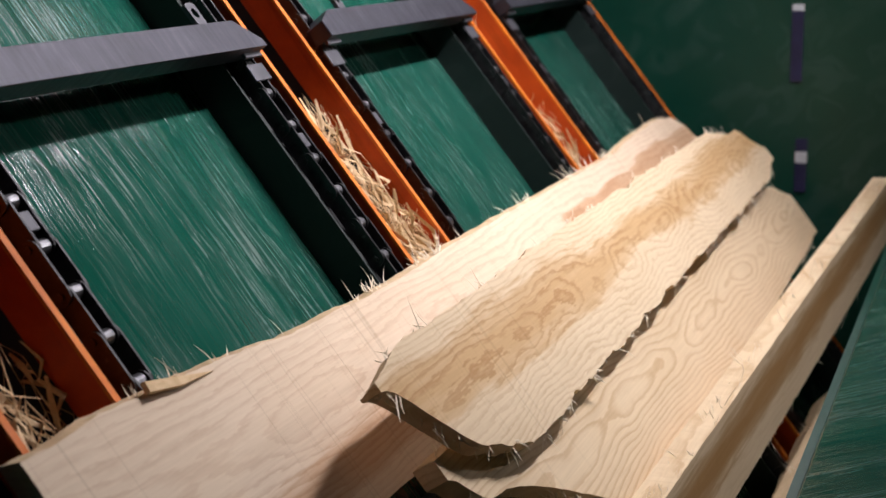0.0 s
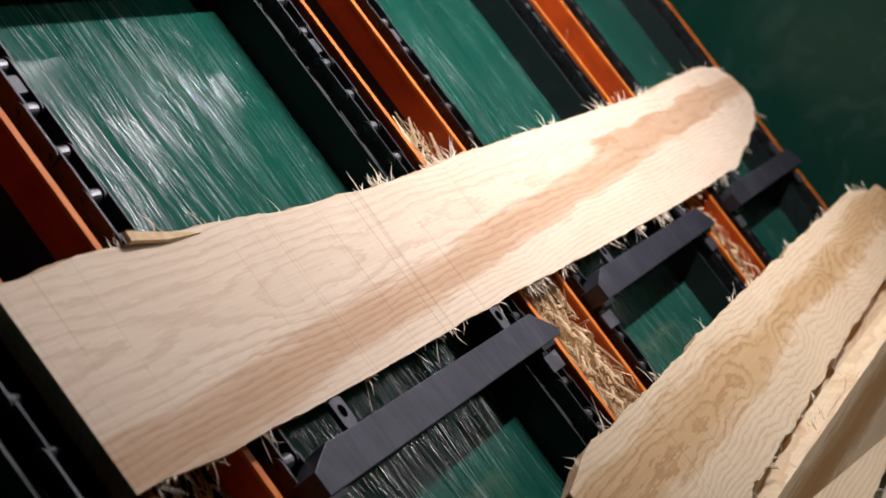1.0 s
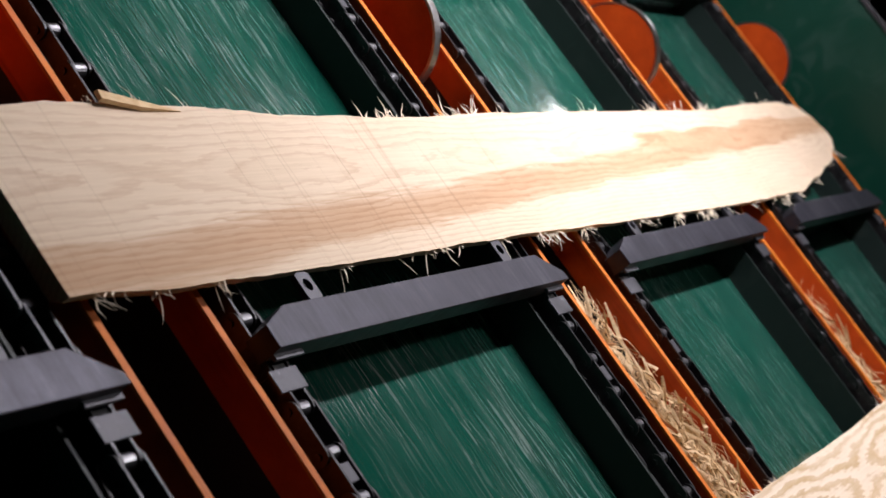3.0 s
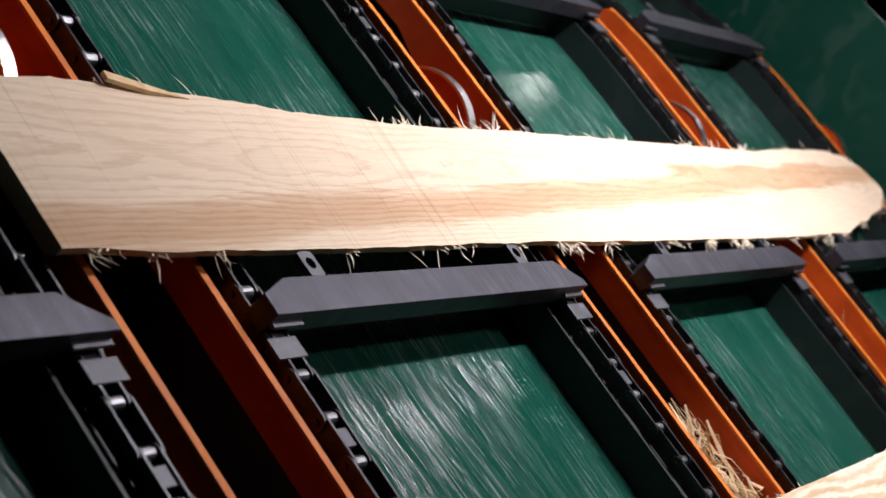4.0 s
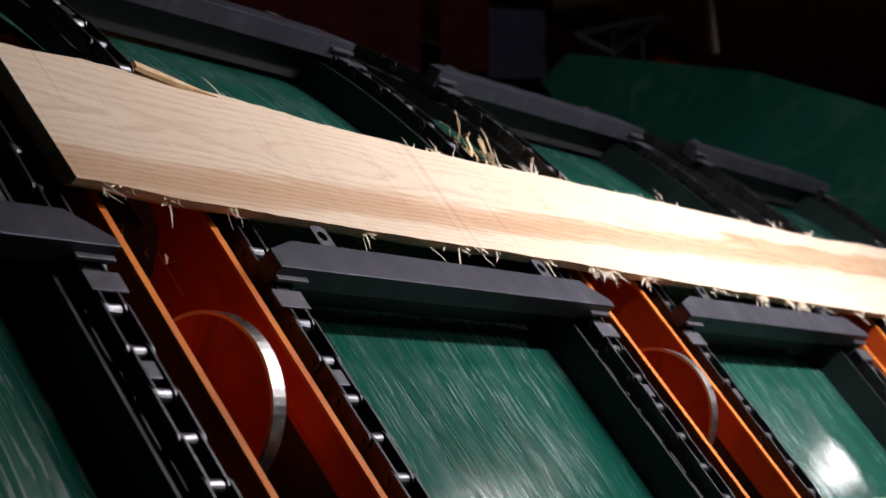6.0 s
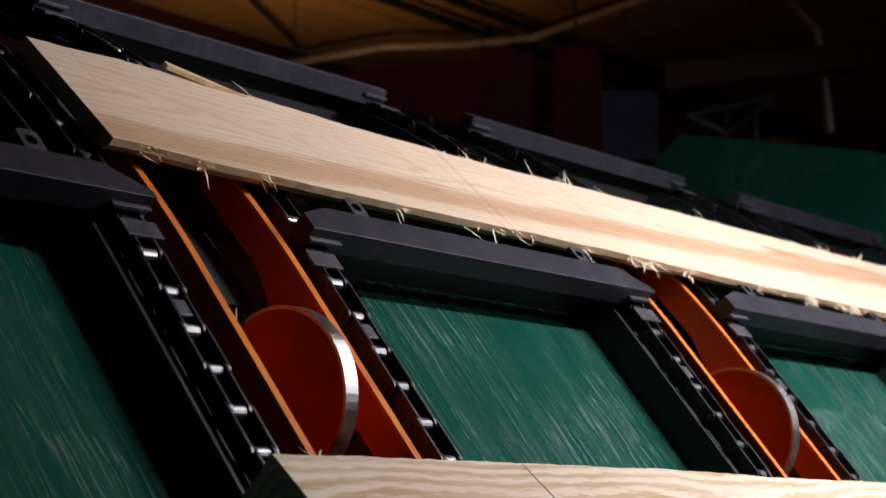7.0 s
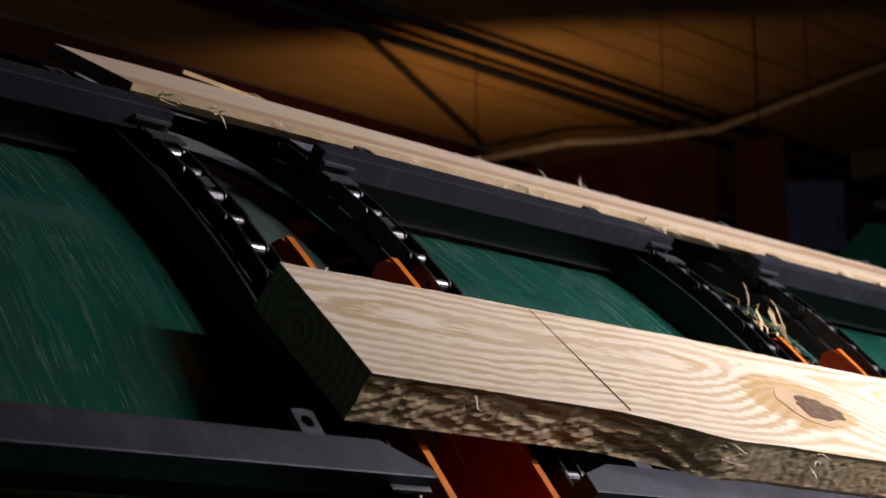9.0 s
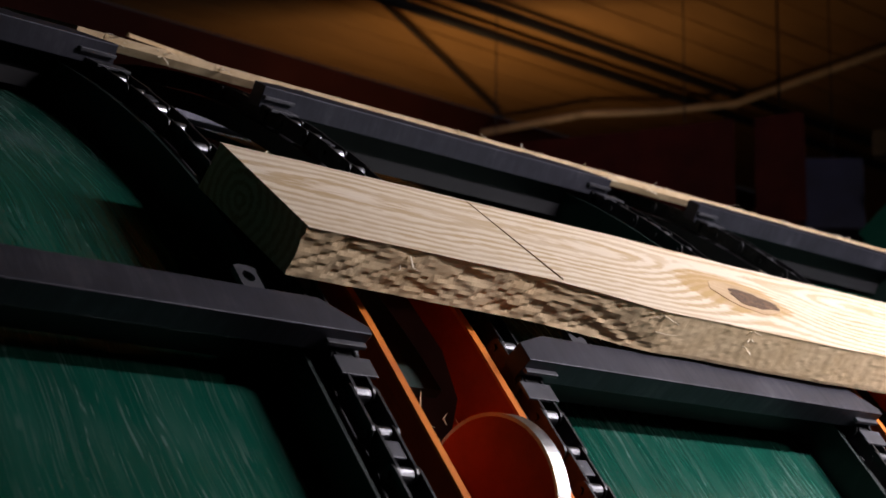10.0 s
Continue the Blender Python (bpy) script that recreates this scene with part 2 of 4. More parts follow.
M_GREEN = green_paint("green_enamel")
# the same green enamel taken down to near black: shade put into the colour
M_GREEN_SHADED = green_paint("green_enamel_shaded", base=(0.002, 0.010, 0.008), scratch=0.1, rough=0.5)
M_SCUFF = green_paint("scuffed_cover_paint", base=(0.035, 0.06, 0.05), scratch=1.6, rough=0.5)
M_WALL = green_paint("green_wall_paint", base=(0.002, 0.043, 0.026), scratch=0.2, rough=0.34)
M_RED = worn_paint("red_orange_paint", (0.62, 0.085, 0.01), (0.45, 0.055, 0.008))
M_RED_EDGE = worn_paint("worn_orange_edge", (0.78, 0.22, 0.02), (0.55, 0.13, 0.02), 0.55)
M_BLACK = plain("black_grease", (0.016, 0.015, 0.017), 0.5, 0.1)
M_LINK = steel("oiled_chain_steel", (0.09, 0.09, 0.095), (0.03, 0.03, 0.032), 0.36)
M_ROLLER = steel("polished_roller", (0.34, 0.34, 0.36), (0.18, 0.18, 0.2), 0.32, 1.0)
def flight_steel(name):
    """Blue-grey bar steel, dulled by sap, rubbed bright in short streaks across the bar."""
    m, nt, p = mat(name)
    v = coords(nt, per_object=True)
    streak = noise_at(nt, coords(nt, (75, 9, 9), (0, 0, 0.25), True), 1.0, 4.0, 0.7)
    blot = noise_at(nt, v, 11, 5.0, 0.65)
    col = ramp(nt, mth(nt, "MULTIPLY_ADD", streak, 0.35, mth(nt, "MULTIPLY", blot, 0.65)), ((0.32, (0.03, 0.03, 0.039)), (0.54, (0.052, 0.052, 0.068)), (0.74, (0.11, 0.11, 0.128))))
    nt.links.new(col, p.inputs["Base Color"])
    p.inputs["Metallic"].default_value = 0.6
    nt.links.new(mth(nt, "MULTIPLY_ADD", streak, -0.25, 0.6), p.inputs["Roughness"])
    bump(nt, p, mth(nt, "ADD", streak, noise_at(nt, v, 90, 4.0)), 0.2, 0.001)
    return m


M_FLIGHT = flight_steel("grey_flight_steel")
M_TAB = steel("scuffed_steel_tab", (0.11, 0.11, 0.125), (0.055, 0.055, 0.062), 0.48, 0.6)
M_NAVY = plain("navy_slot_paint", (0.02, 0.02, 0.07), 0.5)
M_WHITE = plain("white_slot_paint", (0.7, 0.72, 0.75), 0.5)
M_WORN = steel("worn_bright_steel", (0.6, 0.6, 0.6), (0.38, 0.36, 0.34), 0.3, 1.0)
M_WOOD1 = wood("fresh_board_wood", (0.80, 0.66, 0.50), (0.50, 0.30, 0.17), (0.60, 0.40, 0.25), (0.03, 0.075), 120, 1.3, (-0.085, 0.045, 0.04, 0.05), ((2.25, 0.03, 0.62, 0.04), (2.75, 0.05, 0.3, 0.045)), 0.7, jag=0.008, saw=0.45, wild=0.055, roll=0.8)
M_WOOD2 = wood("thick_board_wood", (0.86, 0.75, 0.61), (0.54, 0.37, 0.17), (0.60, 0.42, 0.24), (0.035, 0.04), 62, 2.1, None, ((0.58, -0.02, 0.15, 0.075),), 1.7, (0.60, -0.025, 0.2, 0.09), jag=0.014, wild=0.075, saw=0.15, late=0.62, roll=1.1)
M_WOOD3 = wood("figured_board_wood", (0.82, 0.67, 0.46), (0.48, 0.28, 0.12), (0.64, 0.43, 0.22), (-0.08, 0.05), 120, 3.7, (-0.055, 0.0, 0.05, 0.14), (), 0.75, jag=0.009, wild=0.09, saw=0.3, roll=1.2)
M_WOOD4 = wood("wide_board_wood", (0.84, 0.68, 0.46), (0.58, 0.38, 0.19), (0.64, 0.42, 0.24), (-0.12, 0.045), 100, 4.9, None, (), 0.6, jag=0.003, wild=0.09, saw=0.15)
M_WOOD5 = wood("edge_board_wood", (0.82, 0.65, 0.42), (0.46, 0.27, 0.11), (0.46, 0.26, 0.10), (-0.11, 0.04), 120, 5.5, (-0.062, 0.0, 0.05, 0.02), (), 0.3, jag=0.003, saw=0.1)
M_EDGE = rough_wood("torn_wood_edge", (0.56, 0.38, 0.2), (0.78, 0.6, 0.38), 30)
M_TORN = rough_wood("torn_thick_edge", (0.60, 0.42, 0.23), (0.76, 0.58, 0.36), 16)
M_FIBRE = plain("pale_torn_fibre", (0.86, 0.76, 0.58), 0.8)
M_CHIP = rough_wood("wood_chips", (0.56, 0.37, 0.18), (0.82, 0.63, 0.39), 60)
M_SWIRL = rough_wood("brown_knot_swirl", (0.42, 0.28, 0.15), (0.64, 0.47, 0.29), 30)
M_KNOT = rough_wood("dark_knot", (0.05, 0.035, 0.03), (0.22, 0.13, 0.07), 90)
M_CRACK = plain("crack_shadow", (0.26, 0.16, 0.08), 0.9)
M_CEIL = rough_wood("stained_ceiling_boards", (0.26, 0.13, 0.04), (0.42, 0.22, 0.07), 1.2)
M_DARK = plain("dark_hall_paint", (0.05, 0.043, 0.038), 0.85, 0, 0.4, 1.2)
M_BEAM = rough_wood("dark_beam_wood", (0.07, 0.04, 0.018), (0.12, 0.07, 0.03), 6)
M_DUCT = plain("dark_red_duct_paint", (0.07, 0.009, 0.006), 0.6, 0, 0.3, 6)
M_RUST = plain("dark_red_cladding", (0.05, 0.012, 0.008), 0.7, 0, 0.3, 2)
M_PIPE = plain("dusty_conduit", (0.5, 0.4, 0.32), 0.55, 0.2)
for m_ in (M_DUCT, M_RUST, M_DARK):
    m_.node_tree.nodes["Principled BSDF"].inputs["Specular IOR Level"].default_value = 0.12
M_FLOOR = plain("sawdust_concrete", (0.16, 0.14, 0.11), 0.9, 0, 0.3, 3)


def glow(name, col, power):
    m, nt, p = mat(name)
    p.inputs["Emission Color"].default_value = (*col, 1)
    p.inputs["Emission Strength"].default_value = power
    return m


M_LENS = glow("floodlight_lens", (1, 0.97, 0.94), 6)


# ---- mesh helpers ----
def part(name, bm, material, parent=None, label="", smooth=False):
    me = bpy.data.meshes.new(name)
    bm.to_mesh(me)
    bm.free()
    me.materials.append(material)
    if smooth:
        for f in me.polygons:
            f.use_smooth = True
    ob = new(name, me)
    if parent is not None:
        ob.parent = parent
    if label:
        ob["label"] = label
    return ob


def share(name, ob, parent, m=None):
    """Another object on the same mesh."""
    o = new(name, ob.data)
    o.parent = parent
    if m is not None:
        o.matrix_basis = m
    return o


def box(bm, x0, x1, y0, y1, z0, z1, bevel=0.0):
    vs = [bm.verts.new(c) for c in ((x0, y0, z0), (x1, y0, z0), (x1, y1, z0), (x0, y1, z0), (x0, y0, z1), (x1, y0, z1), (x1, y1, z1), (x0, y1, z1))]
    fs = [bm.faces.new([vs[i] for i in q]) for q in ((3, 2, 1, 0), (4, 5, 6, 7), (0, 1, 5, 4), (1, 2, 6, 5), (2, 3, 7, 6), (3, 0, 4, 7))]
    if bevel:
        bmesh.ops.bevel(bm, geom=list({e for f in fs for e in f.edges}), offset=bevel, segments=2, affect="EDGES", profile=0.6)
    return bm


def prism(bm, outline, axis, a, b, bevel=0.0):
    """An outline in two axes drawn out along the third from a to b."""
    def at(p, w):
        return {"x": (w, p[0], p[1]), "z": (p[0], p[1], w)}[axis]
    lo = [bm.verts.new(at(p, a)) for p in outline]
    hi = [bm.verts.new(at(p, b)) for p in outline]
    n = len(outline)
    fs = [bm.faces.new(lo[::-1]), bm.faces.new(hi)]
    fs += [bm.faces.new((lo[i], lo[(i + 1) % n], hi[(i + 1) % n], hi[i])) for i in range(n)]
    bmesh.ops.recalc_face_normals(bm, faces=fs)
    if bevel:
        bmesh.ops.bevel(bm, geom=list({e for f in fs for e in f.edges}), offset=bevel, segments=2, affect="EDGES", profile=0.6)
    return bm


def tube(bm, c0, c1, r, seg=14, r1=None):
    c0, c1 = Vector(c0), Vector(c1)
    d = (c1 - c0)
    m = Matrix.Translation((c0 + c1) / 2) @ d.to_track_quat("Z", "Y").to_matrix().to_4x4()
    bmesh.ops.create_cone(bm, cap_ends=True, segments=seg, radius1=r, radius2=r if r1 is None else r1, depth=d.length, matrix=m)
    return bm


def holder(name, m=None):
    e = new(name)
    e.matrix_basis = DECK if m is None else m
    return e


# ---- the way of the chain: straight, then over a crown, then level ----
BEND_AT, BEND = 1.575, 0.55
BEND_END = BEND_AT + radians(SLOPE) / BEND
SPEED = 0.234


def track(v, n=0.0):
    """Deck pose of a point that lies v along the way and n above the chain."""
    if v <= BEND_AT:
        return Matrix.Translation((0, v, n))
    a = (min(v, BEND_END) - BEND_AT) * BEND
    r = 1 / BEND
    y, z = BEND_AT + r * math.sin(a), r * math.cos(a) - r
    if v > BEND_END:
        y, z = y + (v - BEND_END) * math.cos(a), z - (v - BEND_END) * math.sin(a)
    return Matrix.Translation((0, y, z)) @ pose(0, 0, 0, -math.degrees(a)) @ Matrix.Translation((0, 0, n))


def strip(bm, x0, x1, n0, n1, v0, v1, step=0.06):
    """A bar of the section x0..x1, n0..n1 laid along the way from v0 to v1."""
    count = max(1, int(math.ceil((v1 - v0) / step))) if v1 > BEND_AT else 1
    cuts = [v0 + (v1 - v0) * i / count for i in range(count + 1)] if v0 >= BEND_AT or v1 <= BEND_AT else [v0, BEND_AT] + [BEND_AT + (v1 - BEND_AT) * i / count for i in range(1, count + 1)]
    rings = []
    for v in cuts:
        m = track(v)
        rings.append([bm.verts.new(m @ Vector(c)) for c in ((x0, 0, n0), (x1, 0, n0), (x1, 0, n1), (x0, 0, n1))])
    bm.faces.new(rings[0])
    bm.faces.new(rings[-1][::-1])
    for a, b in zip(rings, rings[1:]):
        for i in range(4):
            bm.faces.new((a[i], b[i], b[(i + 1) % 4], a[(i + 1) % 4]))
    bmesh.ops.recalc_face_normals(bm, faces=bm.faces)
    return bm


U, CL, CR = 1.2158, 0.0, 0.8613
PLATE_L, PLATE_R = CL - 0.0593, CR + 0.0901
PLATE_TOP, PLATE_END = 0.006, 1.845
PITCH, ROW = 0.0663, 12 * 0.0663
V_LOW, V_HIGH = -1.6, 3.6
PANEL_N = -0.075
MODULES = (-1, 0, 1, 2)


# ---- the deck ----
def build_bay(k):
    x = U * k
    bay = tagged(holder("deck_bay"), "glossy green painted steel deck bay with scratches along the slope", "conveyor deck", "bays of the deck", "")
    part("panel", strip(bmesh.new(), x + CL + 0.03, x + CR - 0.051, PANEL_N - 0.012, PANEL_N, V_LOW, V_HIGH), M_GREEN, bay, "scratched green panel")
    # inner wall under the chain, its shade painted in as near-black green
    part("side_wall", strip(bmesh.new(), x + CR - 0.05, x + CR - 0.044, PANEL_N - 0.012, -0.008, V_LOW, V_HIGH), M_GREEN_SHADED, bay)
    for c, w in ((CL, 0.03), (CR, 0.044)):
        part("chain_bed", strip(bmesh.new(), x + c - w, x + c + 0.03, -0.05, -0.018, V_LOW, V_HIGH), M_BLACK, bay, "greasy black chain bed")
    # weld beads along the foot of the panel
    bm = bmesh.new()
    rng = random.Random(k)
    v = -0.4
    while v < BEND_AT:
        v += rng.uniform(0.018, 0.035)
        bmesh.ops.create_icosphere(bm, subdivisions=1, radius=rng.uniform(0.002, 0.0038), matrix=Matrix.Translation((x + CL + 0.045 + rng.uniform(-0.003, 0.003), v, PANEL_N)))
    tagged(part("weld_bead", bm, M_TAB, bay), kind="stuff")
    return bay


def build_plate(name, x, right):
    """A red guide plate on edge; its top end is a rounded nose, hollowed out behind."""
    thing = tagged(holder(name), "red-orange painted steel guide plate with a worn orange top edge", "guide plate", "guide plates of the deck")
    top = PLATE_TOP - 0.004
    out = [(V_LOW, -0.048), (1.34, -0.048), (1.37, -0.12), (1.4, -0.2), (1.5, -0.2), (1.53, -0.12), (1.57, -0.07), (1.65, -0.05), (1.78, -0.048)]
    def on(v, n):
        p = track(v) @ Vector((0, 0, n))
        return (p.y, p.z)
    line = [(V_LOW, top)] + [(1.0, top)] + [on(v, top) for v in (1.5, 1.63, 1.7, 1.76, 1.8)]
    nose = [on(PLATE_END - 0.012, -0.004), on(PLATE_END, -0.02), on(PLATE_END - 0.004, -0.045)]
    low = [on(v, n) if v > BEND_AT else (v, n) for v, n in reversed(out)]
    part("web", prism(bmesh.new(), line + nose + low, "x", x - 0.006, x + 0.006), M_RED, thing)
    part("rail", strip(bmesh.new(), x - 0.004, x + 0.004, -0.2, -0.049, V_LOW, 1.33), M_BLACK, thing, "black support rail under the plate")
    part("edge", strip(bmesh.new(), x - 0.0065, x + 0.0065, top - 0.001, PLATE_TOP, V_LOW, PLATE_END - 0.02, 0.03), M_RED_EDGE, thing, "worn orange edge rubbed by boards")
    return thing


def build_gap(x0, x1):
    thing = tagged(holder("gap_pan"), "dark green steel pan between two guide plates", "chute", "pans between the plates")
    # the pan uses the green with painted shade too
    part("pan", strip(bmesh.new(), x0 + 0.007, x1 - 0.007, -0.2, -0.19, V_LOW, V_HIGH), M_GREEN_SHADED, thing)
    part("cover", strip(bmesh.new(), x0 + 0.008, x1 - 0.008, -0.1, -0.085, 1.6, V_HIGH), M_SCUFF, thing, "scuffed green cover past the plates")
    return thing


discs = []


def build_disc(x):
    thing = tagged(holder("guide_disc", DECK @ Matrix.Translation((x, 1.325, -0.14))), "red painted disc with a worn bright rim between plates", "disc", "discs between the plates")
    part("face", tube(bmesh.new(), (-0.011, 0, 0), (0.011, 0, 0), 0.122, 64), M_RED, thing)
    bm = bmesh.new()
    n = 72
    for i in range(n):
        a, b = 2 * math.pi * i / n, 2 * math.pi * (i + 1) / n
        q = []
        for w in (a, b):
            for r in (0.12, 0.125):
                for xx in (-0.012, 0.012):
                    q.append(bm.verts.new((xx, r * math.cos(w), r * math.sin(w))))
        for f in ((2, 3, 7, 6), (0, 2, 6, 4), (1, 5, 7, 3)):
            bm.faces.new([q[j] for j in f])
    bmesh.ops.remove_doubles(bm, verts=bm.verts, dist=1e-5)
    bmesh.ops.recalc_face_normals(bm, faces=bm.faces)
    part("rim", bm, M_WORN, thing, "bright worn steel rim")
    discs.append((thing, x))
    return thing


for k in MODULES:
    build_bay(k)
GAPS = [(U * k + PLATE_R, U * (k + 1) + PLATE_L) for k in (-2, -1, 0, 1)] + [(U * 2 + PLATE_R, U * 3 + PLATE_L)]
for i, (a, b) in enumerate(GAPS):
    build_plate("guide_plate", a, False)
    if i < 4:
        build_plate("guide_plate", b, True)
        build_gap(a, b)
    build_disc((a + b) / 2)

shaft = tagged(part("disc_shaft", tube(bmesh.new(), (-1.7, 1.325, -0.14), (3.62, 1.325, -0.14), 0.022, 20), M_LINK), "dark steel shaft carrying the red discs under the deck", "shaft")
shaft.matrix_basis = DECK


# ---- chains and flights ----
def link_mesh(outer):
    bm = bmesh.new()
    for s in (-1, 1):
        off = 0.021 if outer else 0.016
        pts = []
        h, r = 0.0125, 0.0145
        for i in range(7):
            a = math.pi / 2 + math.pi * i / 6
            pts.append((-PITCH / 2 + r * math.cos(a) * 0.9, r * math.sin(a)))
        for i in range(7):
            a = -math.pi / 2 + math.pi * i / 6
            pts.append((PITCH / 2 + r * math.cos(a) * 0.9, r * math.sin(a)))
        prism(bm, pts, "x", s * off - 0.0022, s * off + 0.0022)
    tube(bm, (-0.026, PITCH / 2, 0), (0.026, PITCH / 2, 0), 0.0055, 10)
    return bm


LINK_ROWS = [0, 2.5, 4, 5, 6, 7, 8, 9, 10]
moving = []


def glide(ob, v, n=0.0, extra=None, x=0.0, base=None):
    """Remember a thing that the chain carries: v at the start, n above the chain."""
    moving.append((ob, v, n, x, extra, base))


def build_chains():
    inner = outer = roller = None
    first = -22
    for k in MODULES:
        for c in (CL, CR):
            x = U * k + c
            if x < -1.0:
                continue
            chain = tagged(holder("conveyor_chain"), "oily dark steel roller chain with bright rollers running up the deck", "chain", "chains of the deck")
            for j in range(first, 25):
                v = -(j - 0.5) * PITCH
                proto = inner if j % 2 else outer
                if proto is None:
                    link = part("link", link_mesh(not j % 2), M_LINK, chain)
                    if j % 2:
                        inner = link
                    else:
                        outer = link
                else:
                    link = share("link", proto, chain)
                if roller is None:
                    roller = part("roller", tube(bmesh.new(), (-0.0125, 0, 0), (0.0125, 0, 0), 0.0105, 16), M_ROLLER, link, "bright worn roller", smooth=False)
                    roller.matrix_basis = Matrix.Translation((0, PITCH / 2 * -1, 0.001))
                else:
                    share("roller", roller, link, Matrix.Translation((0, -PITCH / 2, 0.001)))
                glide(link, v, 0.0, None, x, "deck")
                if j % 12 == 3:
                    block = part("block", box(bmesh.new(), -0.0135, 0.0135, -0.014, 0.014, -0.008, 0.0115, 0.002), M_TAB, link, "scuffed steel block")


def build_flight():
    f = tagged(holder("flight_bar"), "scuffed grey steel flight bar with chamfered ends across two chains", "flight bar", "flight bars of the conveyor")
    x0, x1 = -0.029, 0.888
    out = [(x0, 0.0), (x1, 0.0), (x1, 0.014), (x1 - 0.065, 0.056), (x0 + 0.06, 0.056), (x0, 0.034)]
    part("bar", prism(bmesh.new(), out, "z", 0.006, 0.046, 0.0016), M_FLIGHT, f)
    # a sheet added to stop light leaking onto the panel under the bar
    part("web", box(bmesh.new(), x0 + 0.05, x1 - 0.075, 0.04, 0.052, -0.062, 0.006), M_BLACK, f, "added black sheet blocking light under the bar")
    for x in (0.1226, 0.7239):
        bm = bmesh.new()
        w, lo, hi, r = 0.017, 0.05, 0.099, 0.0095
        ring, rim = [], []
        n = 16
        for i in range(n):
            a = 2 * math.pi * i / n
            ca, sa = math.cos(a), math.sin(a)
            ring.append((x + r * ca, 0.079 + r * sa))
            t = min(w / max(abs(ca), 1e-6), (0.02 if sa > 0 else 0.029) / max(abs(sa), 1e-6))
            rim.append((x + t * ca, 0.079 + t * sa))
        for z0, z1 in ((0.034, 0.042),):
            vs = [[bm.verts.new((*p, z)) for p in L] for L in (ring, rim) for z in (z0, z1)]
            for i in range(n):
                j = (i + 1) % n
                bm.faces.new((vs[1][i], vs[3][i], vs[3][j], vs[1][j]))
                bm.faces.new((vs[0][i], vs[0][j], vs[2][j], vs[2][i]))
                bm.faces.new((vs[2][i], vs[2][j], vs[3][j], vs[3][i]))
                bm.faces.new((vs[0][i], vs[1][i], vs[1][j], vs[0][j]))
        bmesh.ops.recalc_face_normals(bm, faces=bm.faces)
        part("lug", bm, M_TAB, f, "steel lug with a round hole")
    for x in (x0 + 0.035, x1 - 0.035):
        part("lip", box(bmesh.new(), x - 0.033, x + 0.033, -0.008, 0.004, 0.024, 0.03, 0.001), M_TAB, f, "scuffed welded lip")
    for x in (CL - 0.004, CR + 0.004):
        part("foot", box(bmesh.new(), x - 0.031, x + 0.031, -0.046, -0.014, 0.011, 0.016, 0.001), M_TAB, f, "scuffed chain attachment plate")
        part("post", box(bmesh.new(), x - 0.02, x + 0.02, -0.016, 0.03, -0.012, 0.012, 0.001), M_BLACK, f)
    return f


def build_flights():
    proto = build_flight()
    first = True
    for row in (1, 0, -1, -2):
        for k in MODULES:
            f = proto if first else copy_thing(proto, DECK)
            first = False
            glide(f, row * ROW, 0.0, None, U * k)


build_chains()
build_flights()


# ---- boards ----
def smooth_line(knots, x):
    for (a, p), (b, q) in zip(knots, knots[1:]):
        if x <= b:
            t = min(1, max(0, (x - a) / (b - a)))
            t = t * t * (3 - 2 * t)
            return p + (q - p) * t
    return knots[-1][1]


def shifted(knots, dy):
    return [(x, y - dy) for x, y in knots]


